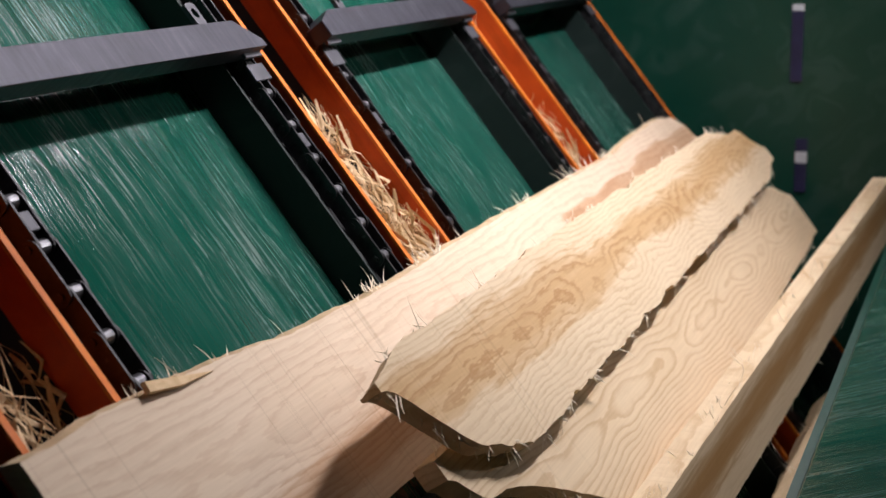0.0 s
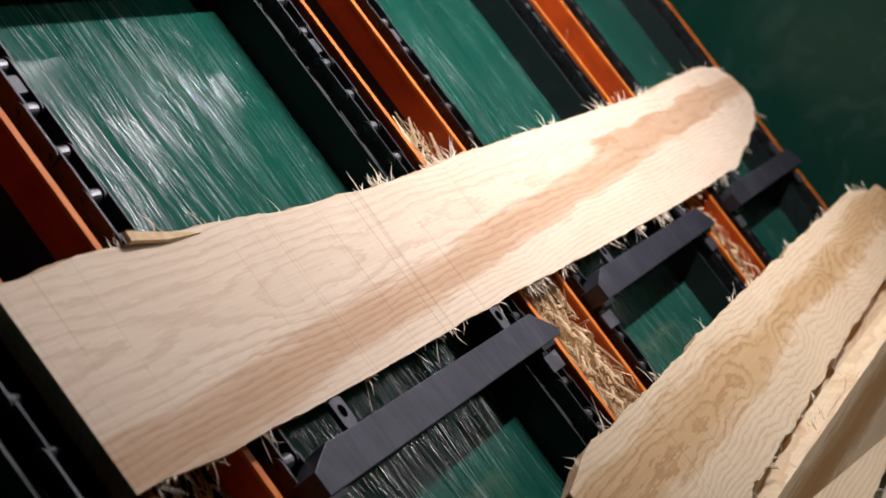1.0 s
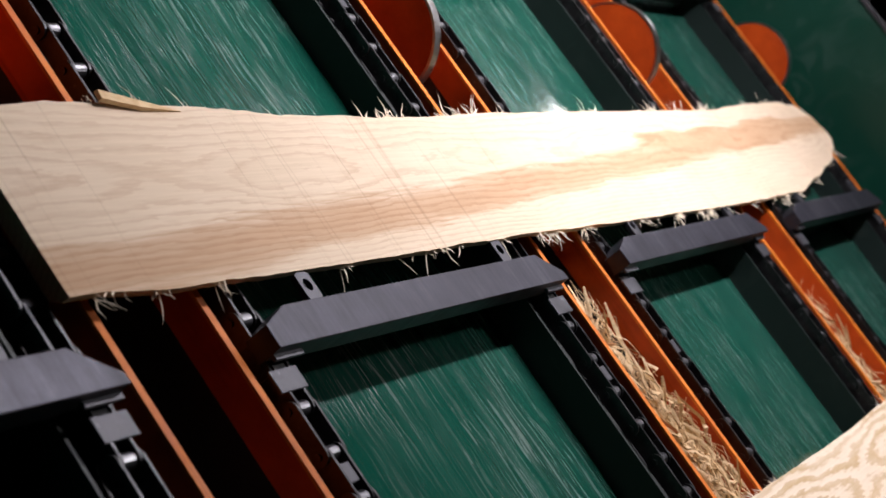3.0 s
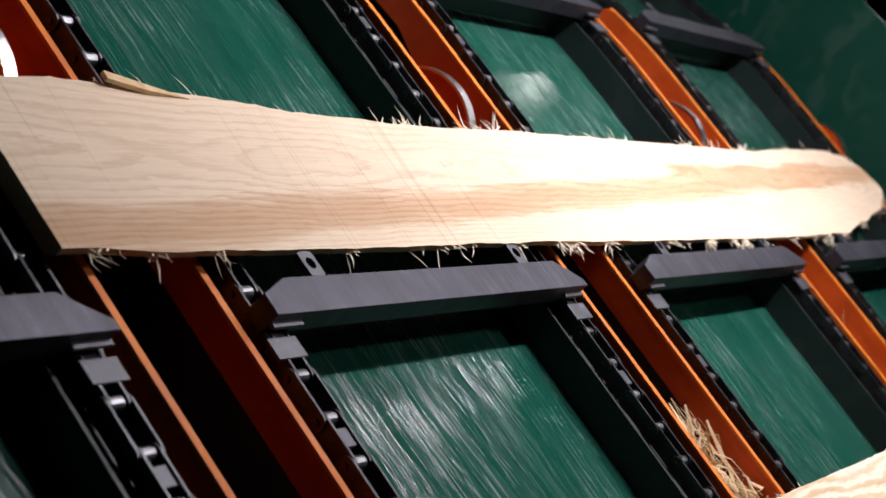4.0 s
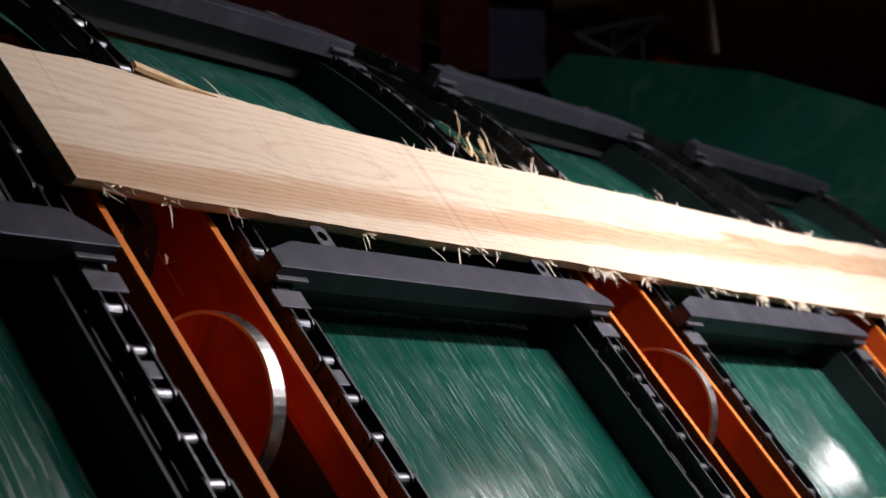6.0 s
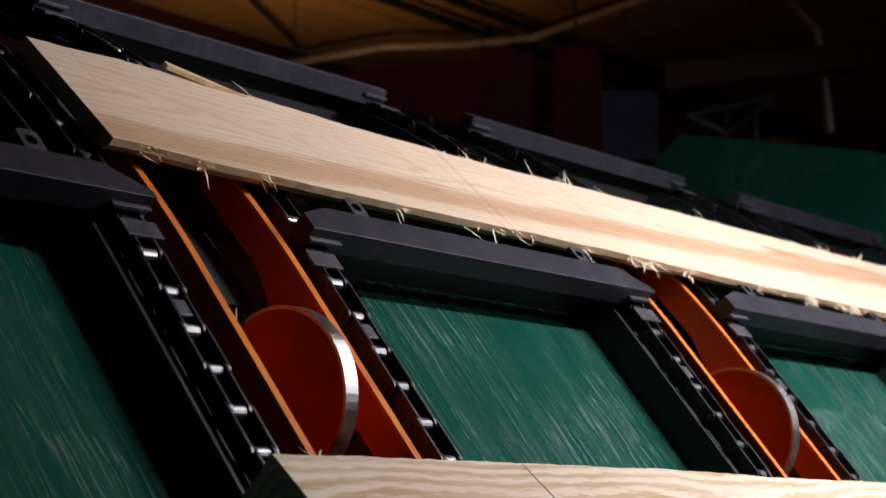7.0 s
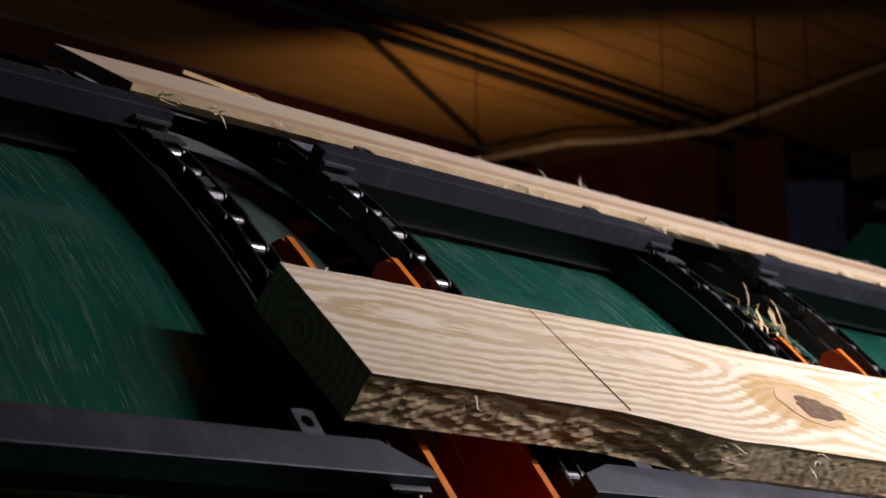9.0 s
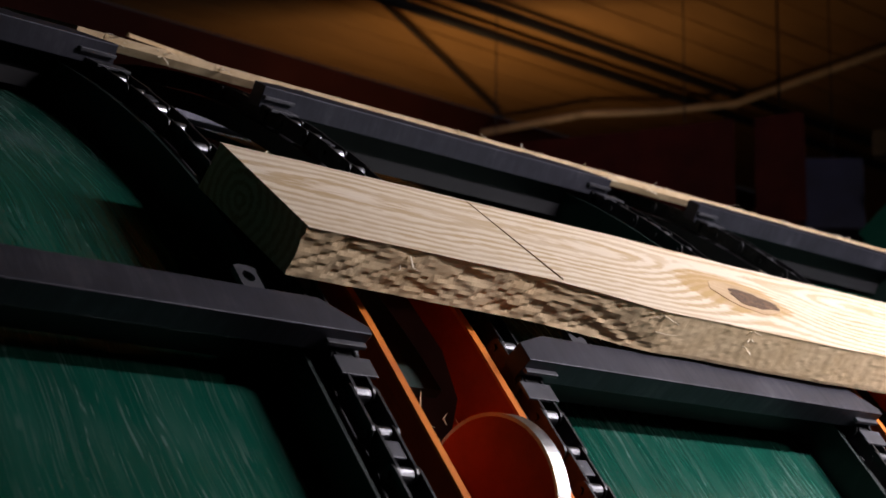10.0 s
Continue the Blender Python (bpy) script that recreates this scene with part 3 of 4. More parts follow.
def build_board(name, label, top, bottom, thick, wood_mat, edge_mat, seed, rough_top=0.006, rough_low=0.004, steps=150, wane=0.012, group="", tufts=40, under=0.002, tear=0.0, tear_end=9.0, rows_low=2, big_tufts=()):
    """A live-edged board: face at z = 0 downward to -thick, edges wandering between two smooth lines, with torn fibres."""
    x0, x1 = top[0][0], top[-1][0]
    rng = random.Random(seed)
    board = tagged(holder(name), label, "board", group)
    bm = bmesh.new()
    cols = []
    lanes = 9
    for i in range(steps + 1):
        x = x0 + (x1 - x0) * i / steps
        t, b = smooth_line(top, x), smooth_line(bottom, x)
        nt_ = noise.noise((x * 9, seed, 0)) * rough_top + noise.noise((x * 38, seed, 3)) * rough_top * 0.5
        nb_ = noise.noise((x * 9, seed, 7)) * rough_low + noise.noise((x * 38, seed, 9)) * rough_low * 0.5
        t, b = t + nt_, b + nb_
        col = []
        for j in range(lanes + 1):
            y = b + (t - b) * j / lanes
            zz = noise.noise((x * 1.1, y * 3, seed)) * 0.0015
            col.append(bm.verts.new((x, y, zz)))
        low = []
        for j in range(lanes + 1):
            y = b + under + (t - b + wane - under) * j / lanes
            low.append(bm.verts.new((x, y, -thick)))
        mid_t = bm.verts.new((x, t + wane * (0.6 + 0.5 * noise.noise((x * 20, seed, 5))), -thick * 0.5))
        torn = []
        for q in range(1, rows_low):
            f = q / rows_low
            dent = 0.0
            if tear:
                fade = min(1.0, max(0.0, (tear_end - x) / 0.12))
                lump = abs(noise.noise((x * 13 + f * 3, f * 2.2, seed))) + 0.7 * max(0.0, noise.noise((x * 50 - f * 9, f * 3.5, seed + 2)))
                dent = tear * fade * lump * 1.8 + 0.0008 * noise.noise((x * 70, f * 9, seed))
            torn.append(bm.verts.new((x + (0.0015 * noise.noise((x * 40, f * 6, seed + 5)) if tear else 0), b + 0.001 + dent, -thick * (1 - f))))
        cols.append((col, mid_t, low[::-1], torn))
    face_faces, edge_faces = [], []
    for p, q in zip(cols, cols[1:]):
        for j in range(lanes):
            face_faces.append(bm.faces.new((p[0][j], q[0][j], q[0][j + 1], p[0][j + 1])))
            face_faces.append(bm.faces.new((p[2][j], q[2][j], q[2][j + 1], p[2][j + 1])))
        for a, b in ((0, 1), ):
            edge_faces.append(bm.faces.new((p[0][-1], q[0][-1], q[1], p[1])))
            edge_faces.append(bm.faces.new((p[1], q[1], q[2][0], p[2][0])))
            chain_p, chain_q = [p[2][-1], *p[3], p[0][0]], [q[2][-1], *q[3], q[0][0]]
            for w in range(len(chain_p) - 1):
                edge_faces.append(bm.faces.new((chain_p[w], chain_q[w], chain_q[w + 1], chain_p[w + 1])))
    for c, flip in ((cols[0], False), (cols[-1], True)):
        loop = c[0] + [c[1]] + c[2] + c[3]
        f = bm.faces.new(loop[::-1] if flip else loop)
        face_faces.append(f)
    bmesh.ops.recalc_face_normals(bm, faces=bm.faces)
    for f in edge_faces:
        f.material_index = 1
    body = part("slab", bm, wood_mat, board)
    body.data.materials.append(edge_mat)
    # torn fibres standing off the edges, in little tufts
    def fibres(count, low):
        fb = bmesh.new()
        spots = [] if low else list(big_tufts)
        while count > 0:
            cx = spots.pop() if spots else rng.uniform(x0 + 0.02, x1 - 0.05)
            for _ in range(rng.randint(1, 7) if count < tufts - 25 * len(big_tufts) or not big_tufts else 25):
                count -= 1
                x = cx + rng.gauss(0, 0.008)
                y = smooth_line(bottom if low else top, x) + (0.002 if low else -0.002)
                z = -rng.uniform(0.001, thick * 0.6)
                length = rng.choice((0.01, 0.015, 0.022, 0.04)) * rng.uniform(0.7, 1.3)
                way = Vector((rng.gauss(0.3, 0.8), -1 if low else 1, rng.gauss(0, 0.35))).normalized()
                side = way.cross(Vector((0, 0, 1))).normalized() * rng.uniform(0.0008, 0.0019)
                c0 = Vector((x, y, z))
                mid = c0 + way * length * 0.5 + Vector((rng.gauss(0, 0.002), 0, rng.gauss(0, 0.002)))
                tip = c0 + way * length
                up = Vector((0, 0, 0.0008))
                a = [fb.verts.new(p) for p in (c0 - side, c0 + side, c0 + up, mid - side, mid + side, mid + up, tip)]
                for f in ((0, 1, 4, 3), (1, 2, 5, 4), (2, 0, 3, 5), (3, 4, 6), (4, 5, 6), (5, 3, 6)):
                    fb.faces.new([a[i] for i in f])
        return fb
    tagged(part("fibre", fibres(tufts if wane > 0 else tufts // 4, False), M_FIBRE, board, "torn pale fibres"), kind="stuff")
    tagged(part("fibre", fibres(tufts, True), M_FIBRE, board, "torn pale fibres"), kind="stuff")
    return board, rng


# board carried by the second row of flights
B1_TOP = [(-0.338, 0.374), (-0.12, 0.377), (0.1, 0.37), (0.4, 0.351), (0.75, 0.346), (1.1, 0.353), (2.3, 0.352), (2.75, 0.372), (3.0, 0.378), (3.15, 0.365), (3.25, 0.33), (3.3, 0.275)]
B1_LOW = [(-0.338, 0.114), (-0.1, 0.103), (0.3, 0.098), (0.8, 0.097), (1.4, 0.088), (2.05, 0.082), (2.6, 0.086), (2.85, 0.12), (3.02, 0.15), (3.12, 0.165), (3.22, 0.2), (3.3, 0.235)]
board1, rng1 = build_board("live_edge_board", "pale fresh-sawn live-edge board with torn fibres on flight bars", shifted(B1_TOP, 0.235), shifted(B1_LOW, 0.235), 0.026, M_WOOD1, M_EDGE, 3, 0.004, 0.003, 260, 0.01, "boards on the conveyor", 230, 0.013, big_tufts=(0.66, 1.95, 2.3))
glide(board1, 0.235, 0.045)
# a split sliver lifting off its upper edge
bm = bmesh.new()
prism(bm, shifted([(-0.08, 0.372), (0.0, 0.362), (0.09, 0.36), (0.0, 0.374), (-0.078, 0.386)], 0.235), "z", -0.002, 0.005)
sl = part("sliver", bm, M_CHIP, board1, "split sliver lifting off the edge")
sl.matrix_basis = pose(0, 0, 0.004, 0, 4, 0)

# thicker board carried by the third row
B2_TOP = [(-0.425, 0.0), (0.4, 0.002), (0.9, -0.008), (1.5, -0.012), (2.1, -0.004), (2.7, -0.01), (2.9, -0.05)]
B2_LOW = [(-0.425, -0.242), (-0.25, -0.244), (0.0, -0.25), (0.28, -0.285), (0.7, -0.292), (1.5, -0.29), (2.3, -0.285), (2.9, -0.2)]
board2, rng2 = build_board("thick_board", "thick pale sawn board with a dark knot and torn lower edge", shifted(B2_TOP, -0.13), shifted(B2_LOW, -0.13), 0.072, M_WOOD2, M_TORN, 11, 0.003, 0.003, 620, 0.004, "boards on the conveyor", 40, 0.002, 0.0042, 0.34, 14)
glide(board2, -0.585, 0.092, pose(0, 0, 0, -9.5))


def knot_disc(cx, cy, rx, ry, top, seed, wild=1.0):
    bm = bmesh.new()
    for i in range(36):
        a = 2 * math.pi * i / 36
        rr = 1 + wild * (0.14 * math.sin(3 * a + seed) + 0.07 * math.sin(7 * a) + 0.05 * math.sin(11 * a + seed))
        bm.verts.new((cx + rx * rr * math.cos(a), cy + ry * rr * math.sin(a), top))
    bm.faces.new(bm.verts)
    up_ = bmesh.ops.extrude_face_region(bm, geom=list(bm.faces))
    bmesh.ops.translate(bm, vec=(0, 0, -0.02), verts=[v for v in up_["geom"] if isinstance(v, bmesh.types.BMVert)])
    bmesh.ops.recalc_face_normals(bm, faces=bm.faces)
    return bm


swirl = part("knot", knot_disc(0.602, -0.027, 0.085, 0.052, 0.0006, 1.0, 0.35), M_SWIRL, board2, "brown knot with a dark grey core")
part("core", knot_disc(0.618, -0.032, 0.06, 0.032, 0.0016, 2.2, 0.9), M_KNOT, swirl, "dark grey knot core")
part("crack", prism(bmesh.new(), [(0.0477, 0.128), (0.0483, 0.128), (0.0554, -0.115), (0.0551, -0.115)], "z", -0.01, 0.0016), M_CRACK, board2, "dark hairline crack")

# boards of the pile
B3_TOP = [(0.144, -0.003), (0.28, 0.024), (0.5, 0.022), (1.2, 0.03), (2.64, 0.031), (3.06, -0.01), (3.3, -0.1)]
B3_LOW = [(0.144, -0.02), (0.33, -0.16), (0.49, -0.2), (1.0, -0.192), (2.0, -0.183), (3.03, -0.177), (3.3, -0.14)]
board3, rng3 = build_board("figured_board", "live-edge board with wavy brown figure lying on the pile", B3_TOP, B3_LOW, 0.03, M_WOOD3, M_EDGE, 21, 0.009, 0.011, 220, -0.008, "boards of the pile", 260)
B4_TOP = [(0.24, 0.03), (0.8, 0.04), (2.0, 0.03), (3.2, -0.04), (3.4, -0.1)]
B4_LOW = [(0.24, 0.0), (0.32, -0.06), (0.9, -0.26), (1.7, -0.255), (3.1, -0.245), (3.4, -0.235)]
board4, rng4 = build_board("wide_board", "wide pale board with round growth rings under the pile", B4_TOP, B4_LOW, 0.035, M_WOOD4, M_EDGE, 31, 0.004, 0.005, 160, 0.004, "boards of the pile", 140)
timber, rng5 = build_board("edge_board", "pale board with a brown heart stripe leaning at the hopper front", [(0, 0), (1.5, 0.004), (3.0, 0)], [(0, -0.165), (1.5, -0.168), (3.0, -0.16)], 0.05, M_WOOD5, M_WOOD4, 41, 0.002, 0.004, 160, 0.004, "boards of the pile", 160)


# ---- chips between the plates ----
def build_chips(name, label, x0, x1, spans, seed):
    rng = random.Random(seed)
    bm = bmesh.new()
    for v0, v1, n0, n1, count in spans:
        for _ in range(count):
            t = rng.random()
            c = Vector((rng.uniform(x0 + 0.012, x1 - 0.012), v0 + (v1 - v0) * t, n0 + (n1 - n0) * t - rng.uniform(0, 0.05)))
            length = rng.choice((0.02, 0.035, 0.06, 0.095)) * rng.uniform(0.7, 1.3)
            way = Vector((rng.gauss(0, 0.3), rng.choice((-1, 1)) * rng.uniform(0.5, 1.2), rng.gauss(0.0, 0.3))).normalized()
            side = way.cross(Vector((rng.gauss(0, 1), rng.gauss(0, 1), 1))).normalized() * rng.choice((0.0008, 0.0014, 0.0024, 0.0045))
            nrm = way.cross(side).normalized() * 0.0006
            bend_ = Vector((rng.gauss(0, 0.008), rng.gauss(0, 0.004), rng.gauss(0.004, 0.007)))
            pts = []
            for s in (-0.5, 0, 0.5):
                b = c + way * length * s + (bend_ if s == 0 else Vector())
                b.x = min(max(b.x, x0 + 0.009), x1 - 0.009)
                wdt = 1.0 if s == 0 else 0.45
                pts.append([bm.verts.new(b + d) for d in (side * wdt, nrm, -side * wdt, -nrm)])
            for p, q in zip(pts, pts[1:]):
                for i in range(4):
                    bm.faces.new((p[i], p[(i + 1) % 4], q[(i + 1) % 4], q[i]))
            bm.faces.new(pts[0][::-1])
            bm.faces.new(pts[-1])
    ob = part(name, bm, M_CHIP)
    ob.matrix_basis = DECK
    return tagged(ob, label, "wood chips", kind="stuff")


CHIP_LABEL = "loose pale wood splinters piled between the red guide plates"
build_chips("wood_chips", CHIP_LABEL, *GAPS[2], [(0.68, 0.45, -0.03, -0.015, 420), (0.45, 0.05, -0.012, 0.0, 1300), (1.98, 1.72, -0.04, -0.06, 70)], 5)
build_chips("wood_chips", CHIP_LABEL, *GAPS[3], [(0.95, 0.55, -0.05, -0.035, 220), (0.55, 0.05, -0.03, -0.01, 700)], 6)
build_chips("wood_chips", CHIP_LABEL, *GAPS[1], [(0.5, 0.1, -0.05, -0.02, 400), (1.53, 1.47, -0.05, -0.05, 14)], 7)


# ---- hopper and hall ----
def placed(name, bm, material, label, category, m=DECK, kind="structure"):
    ob = part(name, bm, material)
    ob.matrix_basis = m
    return tagged(ob, label, category, kind=kind)


WALL_X = 3.62
wall_end = [(-2.0, -0.7), (3.4, -0.7), (3.4, -0.55), (2.8, -0.07), (2.4, 0.16), (1.9, 0.30), (1.5, 0.32), (0.70, 0.312), (0.70, 0.9), (-2.0, 0.9)]
placed("wall_end", prism(bmesh.new(), wall_end, "x", WALL_X, WALL_X + 0.02), M_WALL, "dark green painted steel end wall of the deck", "wall")
placed("trim_end", strip(bmesh.new(), WALL_X - 0.006, WALL_X + 0.026, 0.312, 0.322, 0.70, 1.6), M_TAB, "bare steel edge of the green end wall", "trim")
placed("hopper_front", box(bmesh.new(), -2.6, WALL_X, -0.475, -0.46, 0.1, 1.36), M_WALL, "green steel front wall of the board hopper", "wall", Matrix.Identity(4))
bm = bmesh.new()
prism(bm, [(-0.478, 1.357), (-0.478, 1.367), (-0.66, 1.425), (-0.662, 1.415)], "x", -2.6, WALL_X, 0.002)
placed("hopper_flange", bm, M_GREEN, "scratched green flange along the top of the hopper front", "wall", Matrix.Identity(4))
for y0, z0, z1, material in ((-0.112, 1.69, 1.905, M_NAVY), (-0.112, 1.905, 1.925, M_WHITE), (-0.137, 1.44, 1.475, M_WHITE), (-0.137, 1.475, 1.515, M_NAVY), (-0.137, 1.35, 1.44, M_NAVY)):
    ob = part("wall_slot", box(bmesh.new(), WALL_X - 0.006, WALL_X - 0.001, y0 - 0.018, y0 + 0.018, z0, z1), material)
    tagged(ob, "narrow navy and white slot in the green end wall", "wall slot", kind="structure")

ROOF, NORTH = 5.0, 6.1
placed("floor", box(bmesh.new(), -12, 20, -8, NORTH, -0.1, 0.0), M_FLOOR, "dusty concrete hall floor strewn with sawdust", "floor", Matrix.Identity(4))
bm = bmesh.new()
y = -8.0
rng = random.Random(4)
while y < NORTH:
    w = rng.uniform(0.2, 0.26)
    box(bm, -12, 20, y, min(y + w - 0.012, NORTH), ROOF + rng.uniform(0, 0.01), ROOF + 0.05)
    y += w
box(bm, -12, 20, -8, NORTH, ROOF + 0.05, ROOF + 0.1)
placed("ceiling", bm, M_CEIL, "brown stained board ceiling of the mill hall", "ceiling", Matrix.Identity(4))
placed("wall_north", box(bmesh.new(), -12, 20, NORTH, NORTH + 0.2, 0, ROOF), M_RUST, "dark red cladding of the mill hall wall", "wall", Matrix.Identity(4))
for nm, b in (("wall_south", (-12, 20, -8.2, -8)), ("wall_east", (20, 20.2, -8, NORTH)), ("wall_west", (-12.2, -12, -8, NORTH))):
    placed(nm, box(bmesh.new(), *b, 0, ROOF), M_DARK, "dark cladding of the mill hall wall", "wall", Matrix.Identity(4))


def pipe_run(name, label, pts, r, material, category="pipe"):
    cu = bpy.data.curves.new(name, "CURVE")
    cu.dimensions, cu.bevel_depth, cu.bevel_resolution = "3D", r, 3
    sp = cu.splines.new("POLY")
    sp.points.add(len(pts) - 1)
    for p, c in zip(sp.points, pts):
        p.co = (*c, 1)
    ob = new(name, cu)
    cu.materials.append(material)
    return tagged(ob, label, category)


pipe_run("conduit", "dusty pale conduit bent along the ceiling", [(5.2, NORTH, 4.88), (5.3, 5.4, 4.88), (5.6, 5.1, 4.9), (5.75, 4.7, 4.9), (5.65, 4.1, 4.92), (5.5, 3.5, 4.92), (5.6, 3.2, 4.9), (5.75, 3.0, 4.6), (5.8, 2.98, 4.1)], 0.022, M_PIPE)
for y in (4.72, 4.98):
    pipe_run("ceiling_rod", "dark steel rod running under the ceiling", [(-4, y, 4.955), (9, y, 4.955)], 0.026, M_BLACK, "rod")
pipe_run("thin_cable", "thin dark cable sagging under the ceiling", [(2.4, 4.52, 4.97), (2.94, 4.8, 4.97), (3.98, 5.32, 4.96), (5.2, 5.95, 4.96)], 0.012, M_BLACK, "cable")


def hung(name, label, category, pts, low, deep, material):
    """A long case hung under the roof on two rods: its upper front edge runs along pts."""
    thing = tagged(holder(name, Matrix.Identity(4)), label, category)
    for a, b in zip(pts, pts[1:]):
        a, b = Vector(a), Vector(b)
        back = Vector((b.y - a.y, a.x - b.x, 0)).normalized() * -deep
        bm = bmesh.new()
        vs = [bm.verts.new(c) for p in (a, b) for c in (p, p + back, p + back - Vector((0, 0, low)), p - Vector((0, 0, low)))]
        for f in ((0, 1, 2, 3), (7, 6, 5, 4), (0, 4, 5, 1), (1, 5, 6, 2), (2, 6, 7, 3), (3, 7, 4, 0)):
            bm.faces.new([vs[q] for q in f])
        bmesh.ops.recalc_face_normals(bm, faces=bm.faces)
        bmesh.ops.bevel(bm, geom=list(bm.edges), offset=0.006, segments=2, affect="EDGES")
        part("panel", bm, material, thing)
        part("hanger", tube(bmesh.new(), (a + b) / 2 + back / 2 - Vector((0, 0, 0.02)), ((a + b) / 2 + back / 2).xy.to_3d() + Vector((0, 0, ROOF)), 0.003, 6), M_BLACK, thing)
    return thing


hung("red_duct", "dark red painted steel duct hanging in the hall", "duct", [(3.4, 5.2, 4.22), (4.16, 4.13, 4.32), (4.425, 3.765, 4.365)], 0.5, 0.3, M_DUCT)
hung("red_duct", "dark red painted steel duct hanging in the hall", "duct", [(4.475, 3.695, 4.365), (4.6, 3.51, 4.385)], 0.5, 0.3, M_DUCT)
hung("switch_cabinet", "dark blue-grey switch cabinet hanging in the hall", "cabinet", [(4.635, 3.545, 4.18), (4.78, 3.325, 4.17)], 0.32, 0.2, M_NAVY)
hung("wooden_beam", "brown wooden beam hanging in the dark hall", "beam", [(4.806, 3.3, 4.3), (5.4, 2.1, 4.36)], 0.12, 0.12, M_BEAM)
hung("plank", "orange-brown plank hanging in the dark hall", "plank", [(4.535, 3.757, 3.965), (4.685, 3.534, 4.0)], 0.03, 0.1, M_CEIL)
pipe_run("hose", "faded red hose bent over in the dark hall", [(5.066, 2.963, 3.75), (5.068, 2.959, 3.887), (5.075, 2.935, 3.922), (5.083, 2.909, 3.931), (5.13, 2.84, 3.91), (5.162, 2.783, 3.874), (5.17, 2.77, 3.75)], 0.01, M_RED, "hose")


def build_handrail():
    """A bent steel tube frame hung on rods, deep in the hall."""
    thing = tagged(holder("tube_frame", Matrix.Identity(4)), "bent grey steel tube frame hanging on rods in the hall", "steel frame")
    eye = Vector((-1.83, -0.7, 2.16))
    a, b, c = (eye + 7.6 * Vector(d) for d in ((0.838, 0.491, 0.237), (0.861, 0.447, 0.245), (0.852, 0.474, 0.226)))
    for p, q in ((a, c), (c, b), (a, b)):
        part("tube", tube(bmesh.new(), p, q, 0.018, 10), M_TAB, thing)
    for p in (c, c + Vector((0.07, -0.1, 0.03))):
        part("rod", tube(bmesh.new(), p + Vector((0, 0, -0.26)), p + Vector((0, 0, 0.12)), 0.013, 8), M_TAB, thing)
        part("hanger", tube(bmesh.new(), p + Vector((0, 0, 0.12)), (p.x, p.y, ROOF), 0.004, 6), M_BLACK, thing)
    return thing


build_handrail()


def build_flood(name, label, place, watts, size, wide, spread=180, square=False):
    p = DECK @ Vector(place)
    m = Matrix.Translation(p) if not square else Matrix.Translation(p) @ DECK.to_3x3().to_4x4()
    thing = tagged(holder(name, m), label, "lamp", "floodlights of the hall")
    part("housing", box(bmesh.new(), -size / 2 - 0.02, size / 2 + 0.02, -wide / 2 - 0.02, wide / 2 + 0.02, 0.0, 0.1, 0.01), M_FLIGHT, thing)
    part("lens", box(bmesh.new(), -size / 2, size / 2, -wide / 2, wide / 2, -0.006, -0.001), M_LENS, thing, "glowing white lens")
    bracket = part("bracket", box(bmesh.new(), -0.015, 0.015, -0.015, 0.015, 0.06, ROOF - p.z), M_BLACK, thing)
    bracket.matrix_basis = m.to_3x3().to_4x4().inverted()
    lamp = bpy.data.lights.new("flood", "AREA")
    lamp.shape, lamp.size, lamp.size_y, lamp.energy, lamp.color = "RECTANGLE", size, wide, watts, (1.0, 0.93, 1.0)
    lamp.spread = radians(spread)
    new("flood_beam", lamp).matrix_basis = m @ Matrix.Translation((0, 0, -0.02))


for place, watts, size in FLOODS:
    build_flood("floodlight", "white floodlight glowing over the deck", place, watts, size, size * 0.5)
build_flood("strip_light", "long white strip light glowing along the deck", *KEY)
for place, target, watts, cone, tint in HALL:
    thing = tagged(holder("spotlight", Matrix.Translation(place)), "unseen white spotlight under the ceiling of the hall", "lamp", "spotlights of the hall")
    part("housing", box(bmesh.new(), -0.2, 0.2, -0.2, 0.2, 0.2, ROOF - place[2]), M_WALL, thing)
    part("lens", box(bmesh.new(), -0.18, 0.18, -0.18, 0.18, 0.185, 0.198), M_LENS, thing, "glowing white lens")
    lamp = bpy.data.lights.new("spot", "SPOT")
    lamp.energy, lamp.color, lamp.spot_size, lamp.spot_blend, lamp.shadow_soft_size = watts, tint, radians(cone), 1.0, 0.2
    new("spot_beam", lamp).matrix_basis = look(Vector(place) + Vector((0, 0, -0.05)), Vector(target))
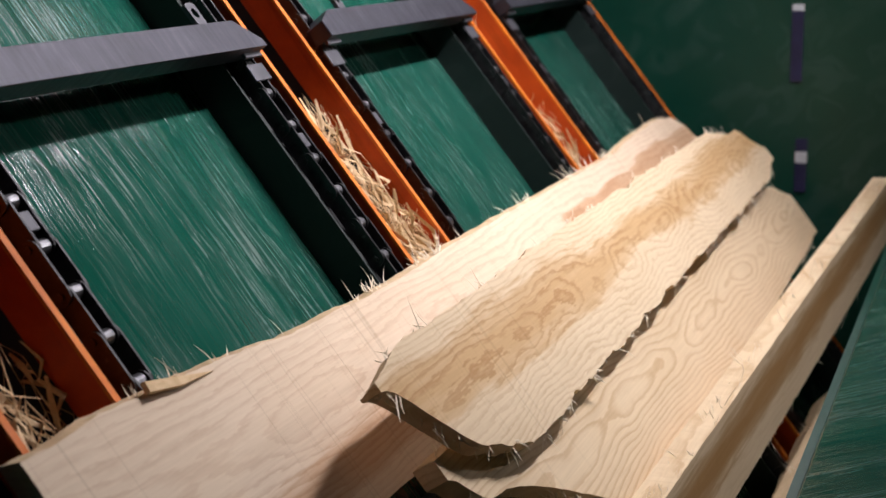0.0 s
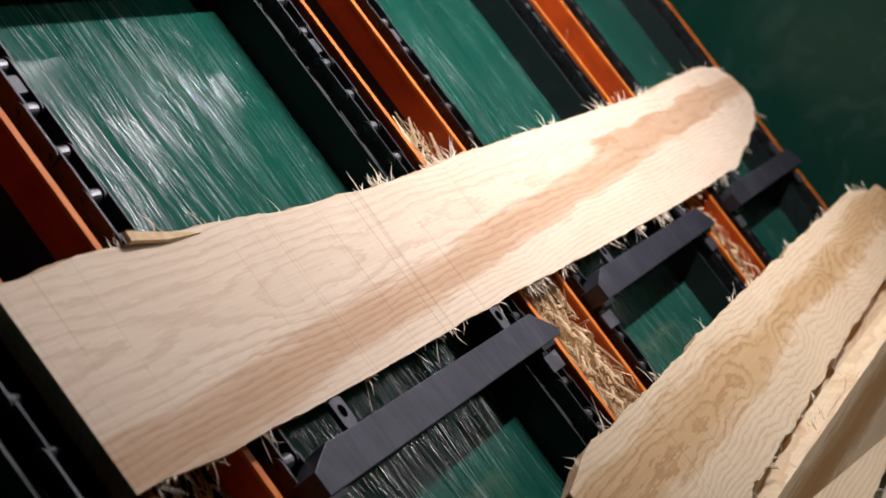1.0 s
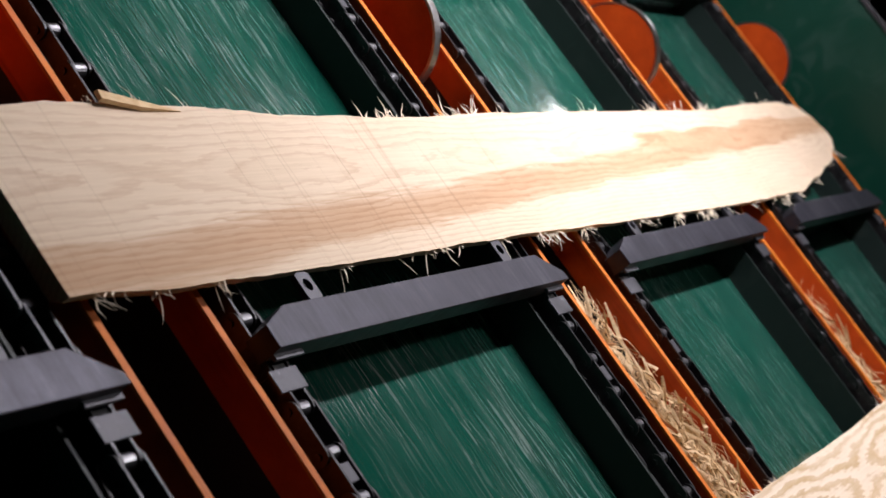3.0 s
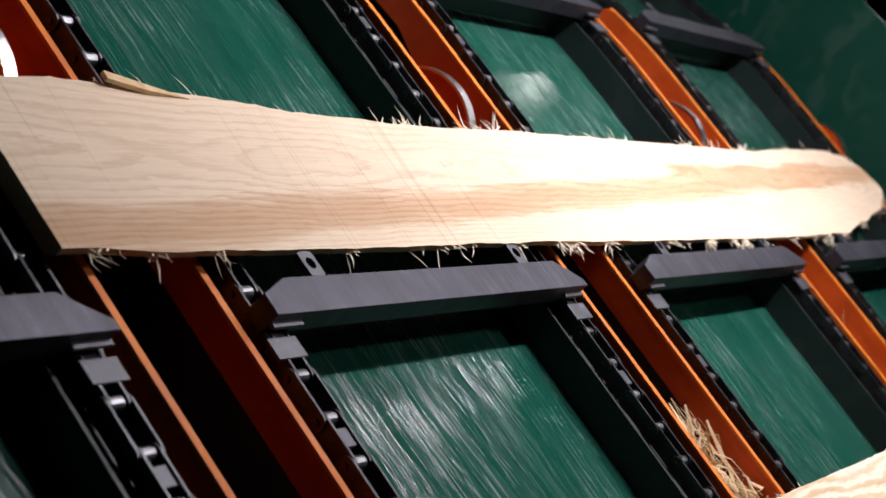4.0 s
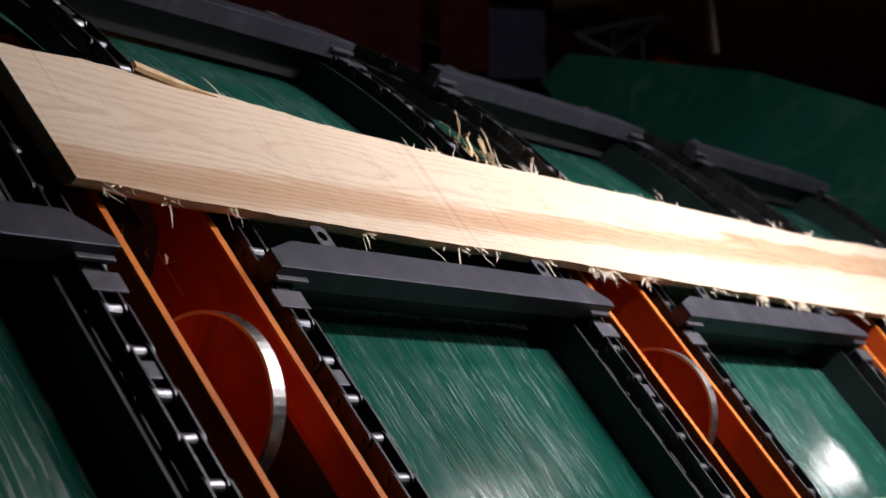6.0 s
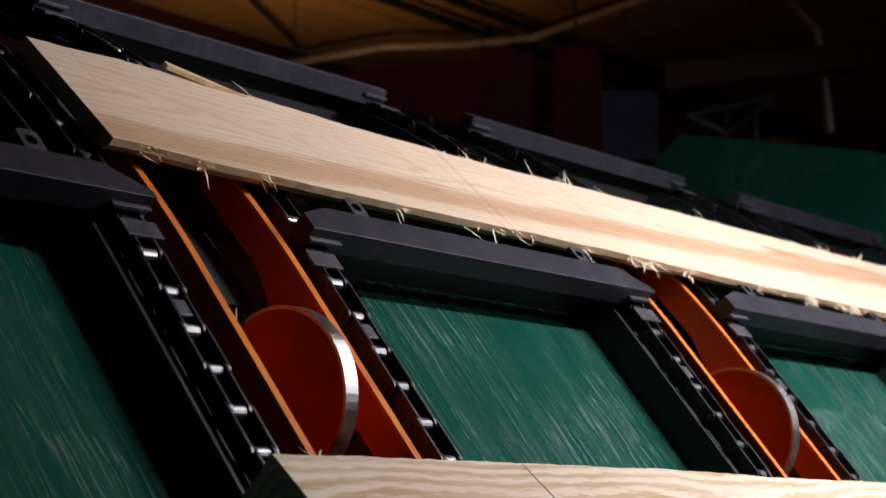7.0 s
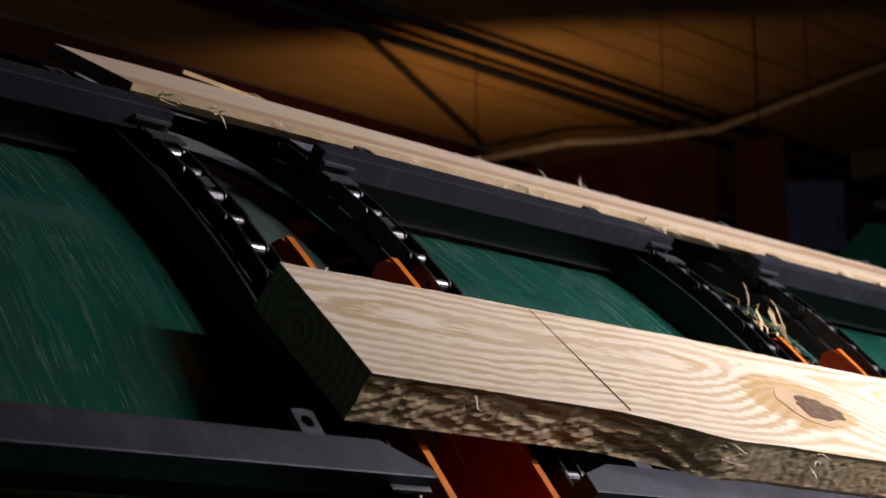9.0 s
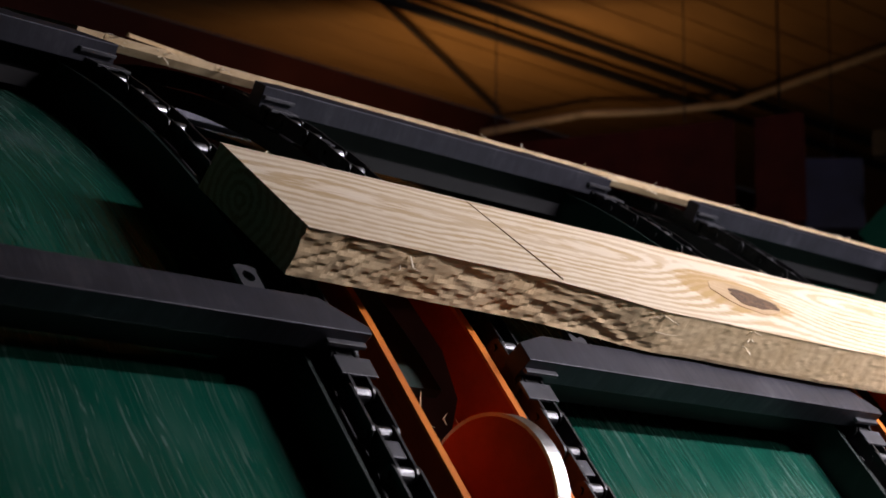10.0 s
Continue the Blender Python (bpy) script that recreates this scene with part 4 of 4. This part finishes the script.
# a warm lamp that washes the ceiling boards
up = bpy.data.lights.new("ceiling_wash", "SPOT")
up.energy, up.color, up.spot_size, up.spot_blend, up.shadow_soft_size = 30, (1, 0.62, 0.28), radians(140), 1.0, 0.15
new("ceiling_wash_beam", up).matrix_basis = Matrix.Translation((4.1, 4.95, 3.7)) @ pose(0, 0, 0, 180)
wash = tagged(holder("wash_lamp", Matrix.Translation((4.1, 4.95, 3.6))), "warm lamp on a post shining up at the ceiling", "lamp")
part("post", tube(bmesh.new(), (0, 0, -3.6), (0, 0, -0.06), 0.03, 12), M_BLACK, wash)
part("bowl", tube(bmesh.new(), (0, 0, -0.08), (0, 0, 0.0), 0.06, 20, 0.14), M_BLACK, wash)


# ---- motion ----
def motions():
    for ob, v, n, x, extra, base in moving:
        link = base == "deck"
        far = v + SPEED * 10 > BEND_AT
        times = (LINK_ROWS if far else (0, 10)) if link else ([i * 0.5 for i in range(21)] if far else (0, 5, 10))
        rows = []
        for t in times:
            m = Matrix.Translation((x, 0, 0)) @ track(v + SPEED * t, n)
            if extra is not None:
                m = m @ extra
            if not link:
                m = DECK @ m
            rows.append((t, m))
        walk(ob, rows)
    # the figured board slips off the board that is drawn from under it, then rests
    walk(board3, [(t, DECK @ pose(0, v, n, r)) for t, v, n, r in ((0, 0.235, 0.19, 0), (0.3, 0.233, 0.19, 0), (0.5, 0.213, 0.188, 0), (0.75, 0.145, 0.2, 0), (1.0, 0.07, 0.215, 0), (1.3, 0.055, 0.225, 0), (2.0, 0.05, 0.228, 0), (4, 0.05, 0.228, 0), (10, 0.05, 0.228, 0))])
    walk(board4, [(t, DECK @ pose(0, v, n, r)) for t, v, n, r in ((0, 0.077, 0.15, 0), (0.3, 0.075, 0.15, 0), (0.5, 0.045, 0.15, 0), (1.0, -0.08, 0.18, 0), (1.6, -0.12, 0.19, 0), (10, -0.12, 0.19, 0))])
    d = (Vector((3.3, -0.151, 0.408)) - Vector((0.748, -0.17, 0.2)))
    timber.matrix_basis = DECK @ Matrix.Translation(Vector((0.748, -0.17, 0.2)) - d.normalized() * 0.35) @ d.to_track_quat("X", "Z").to_matrix().to_4x4() @ pose(0, 0, 0, 32)
    # the discs ride round on an eccentric, once for each row of flights
    turn = 2 * math.pi * SPEED / ROW
    for ob, x in discs:
        rows = []
        for i in range(41):
            t = i * 0.25
            a = turn * (t - 6.6)
            rows.append((t, DECK @ pose(x, 1.34 + 0.085 * math.sin(a), -0.122 + 0.08 * math.cos(a), -math.degrees(a))))
        walk(ob, rows)


motions()
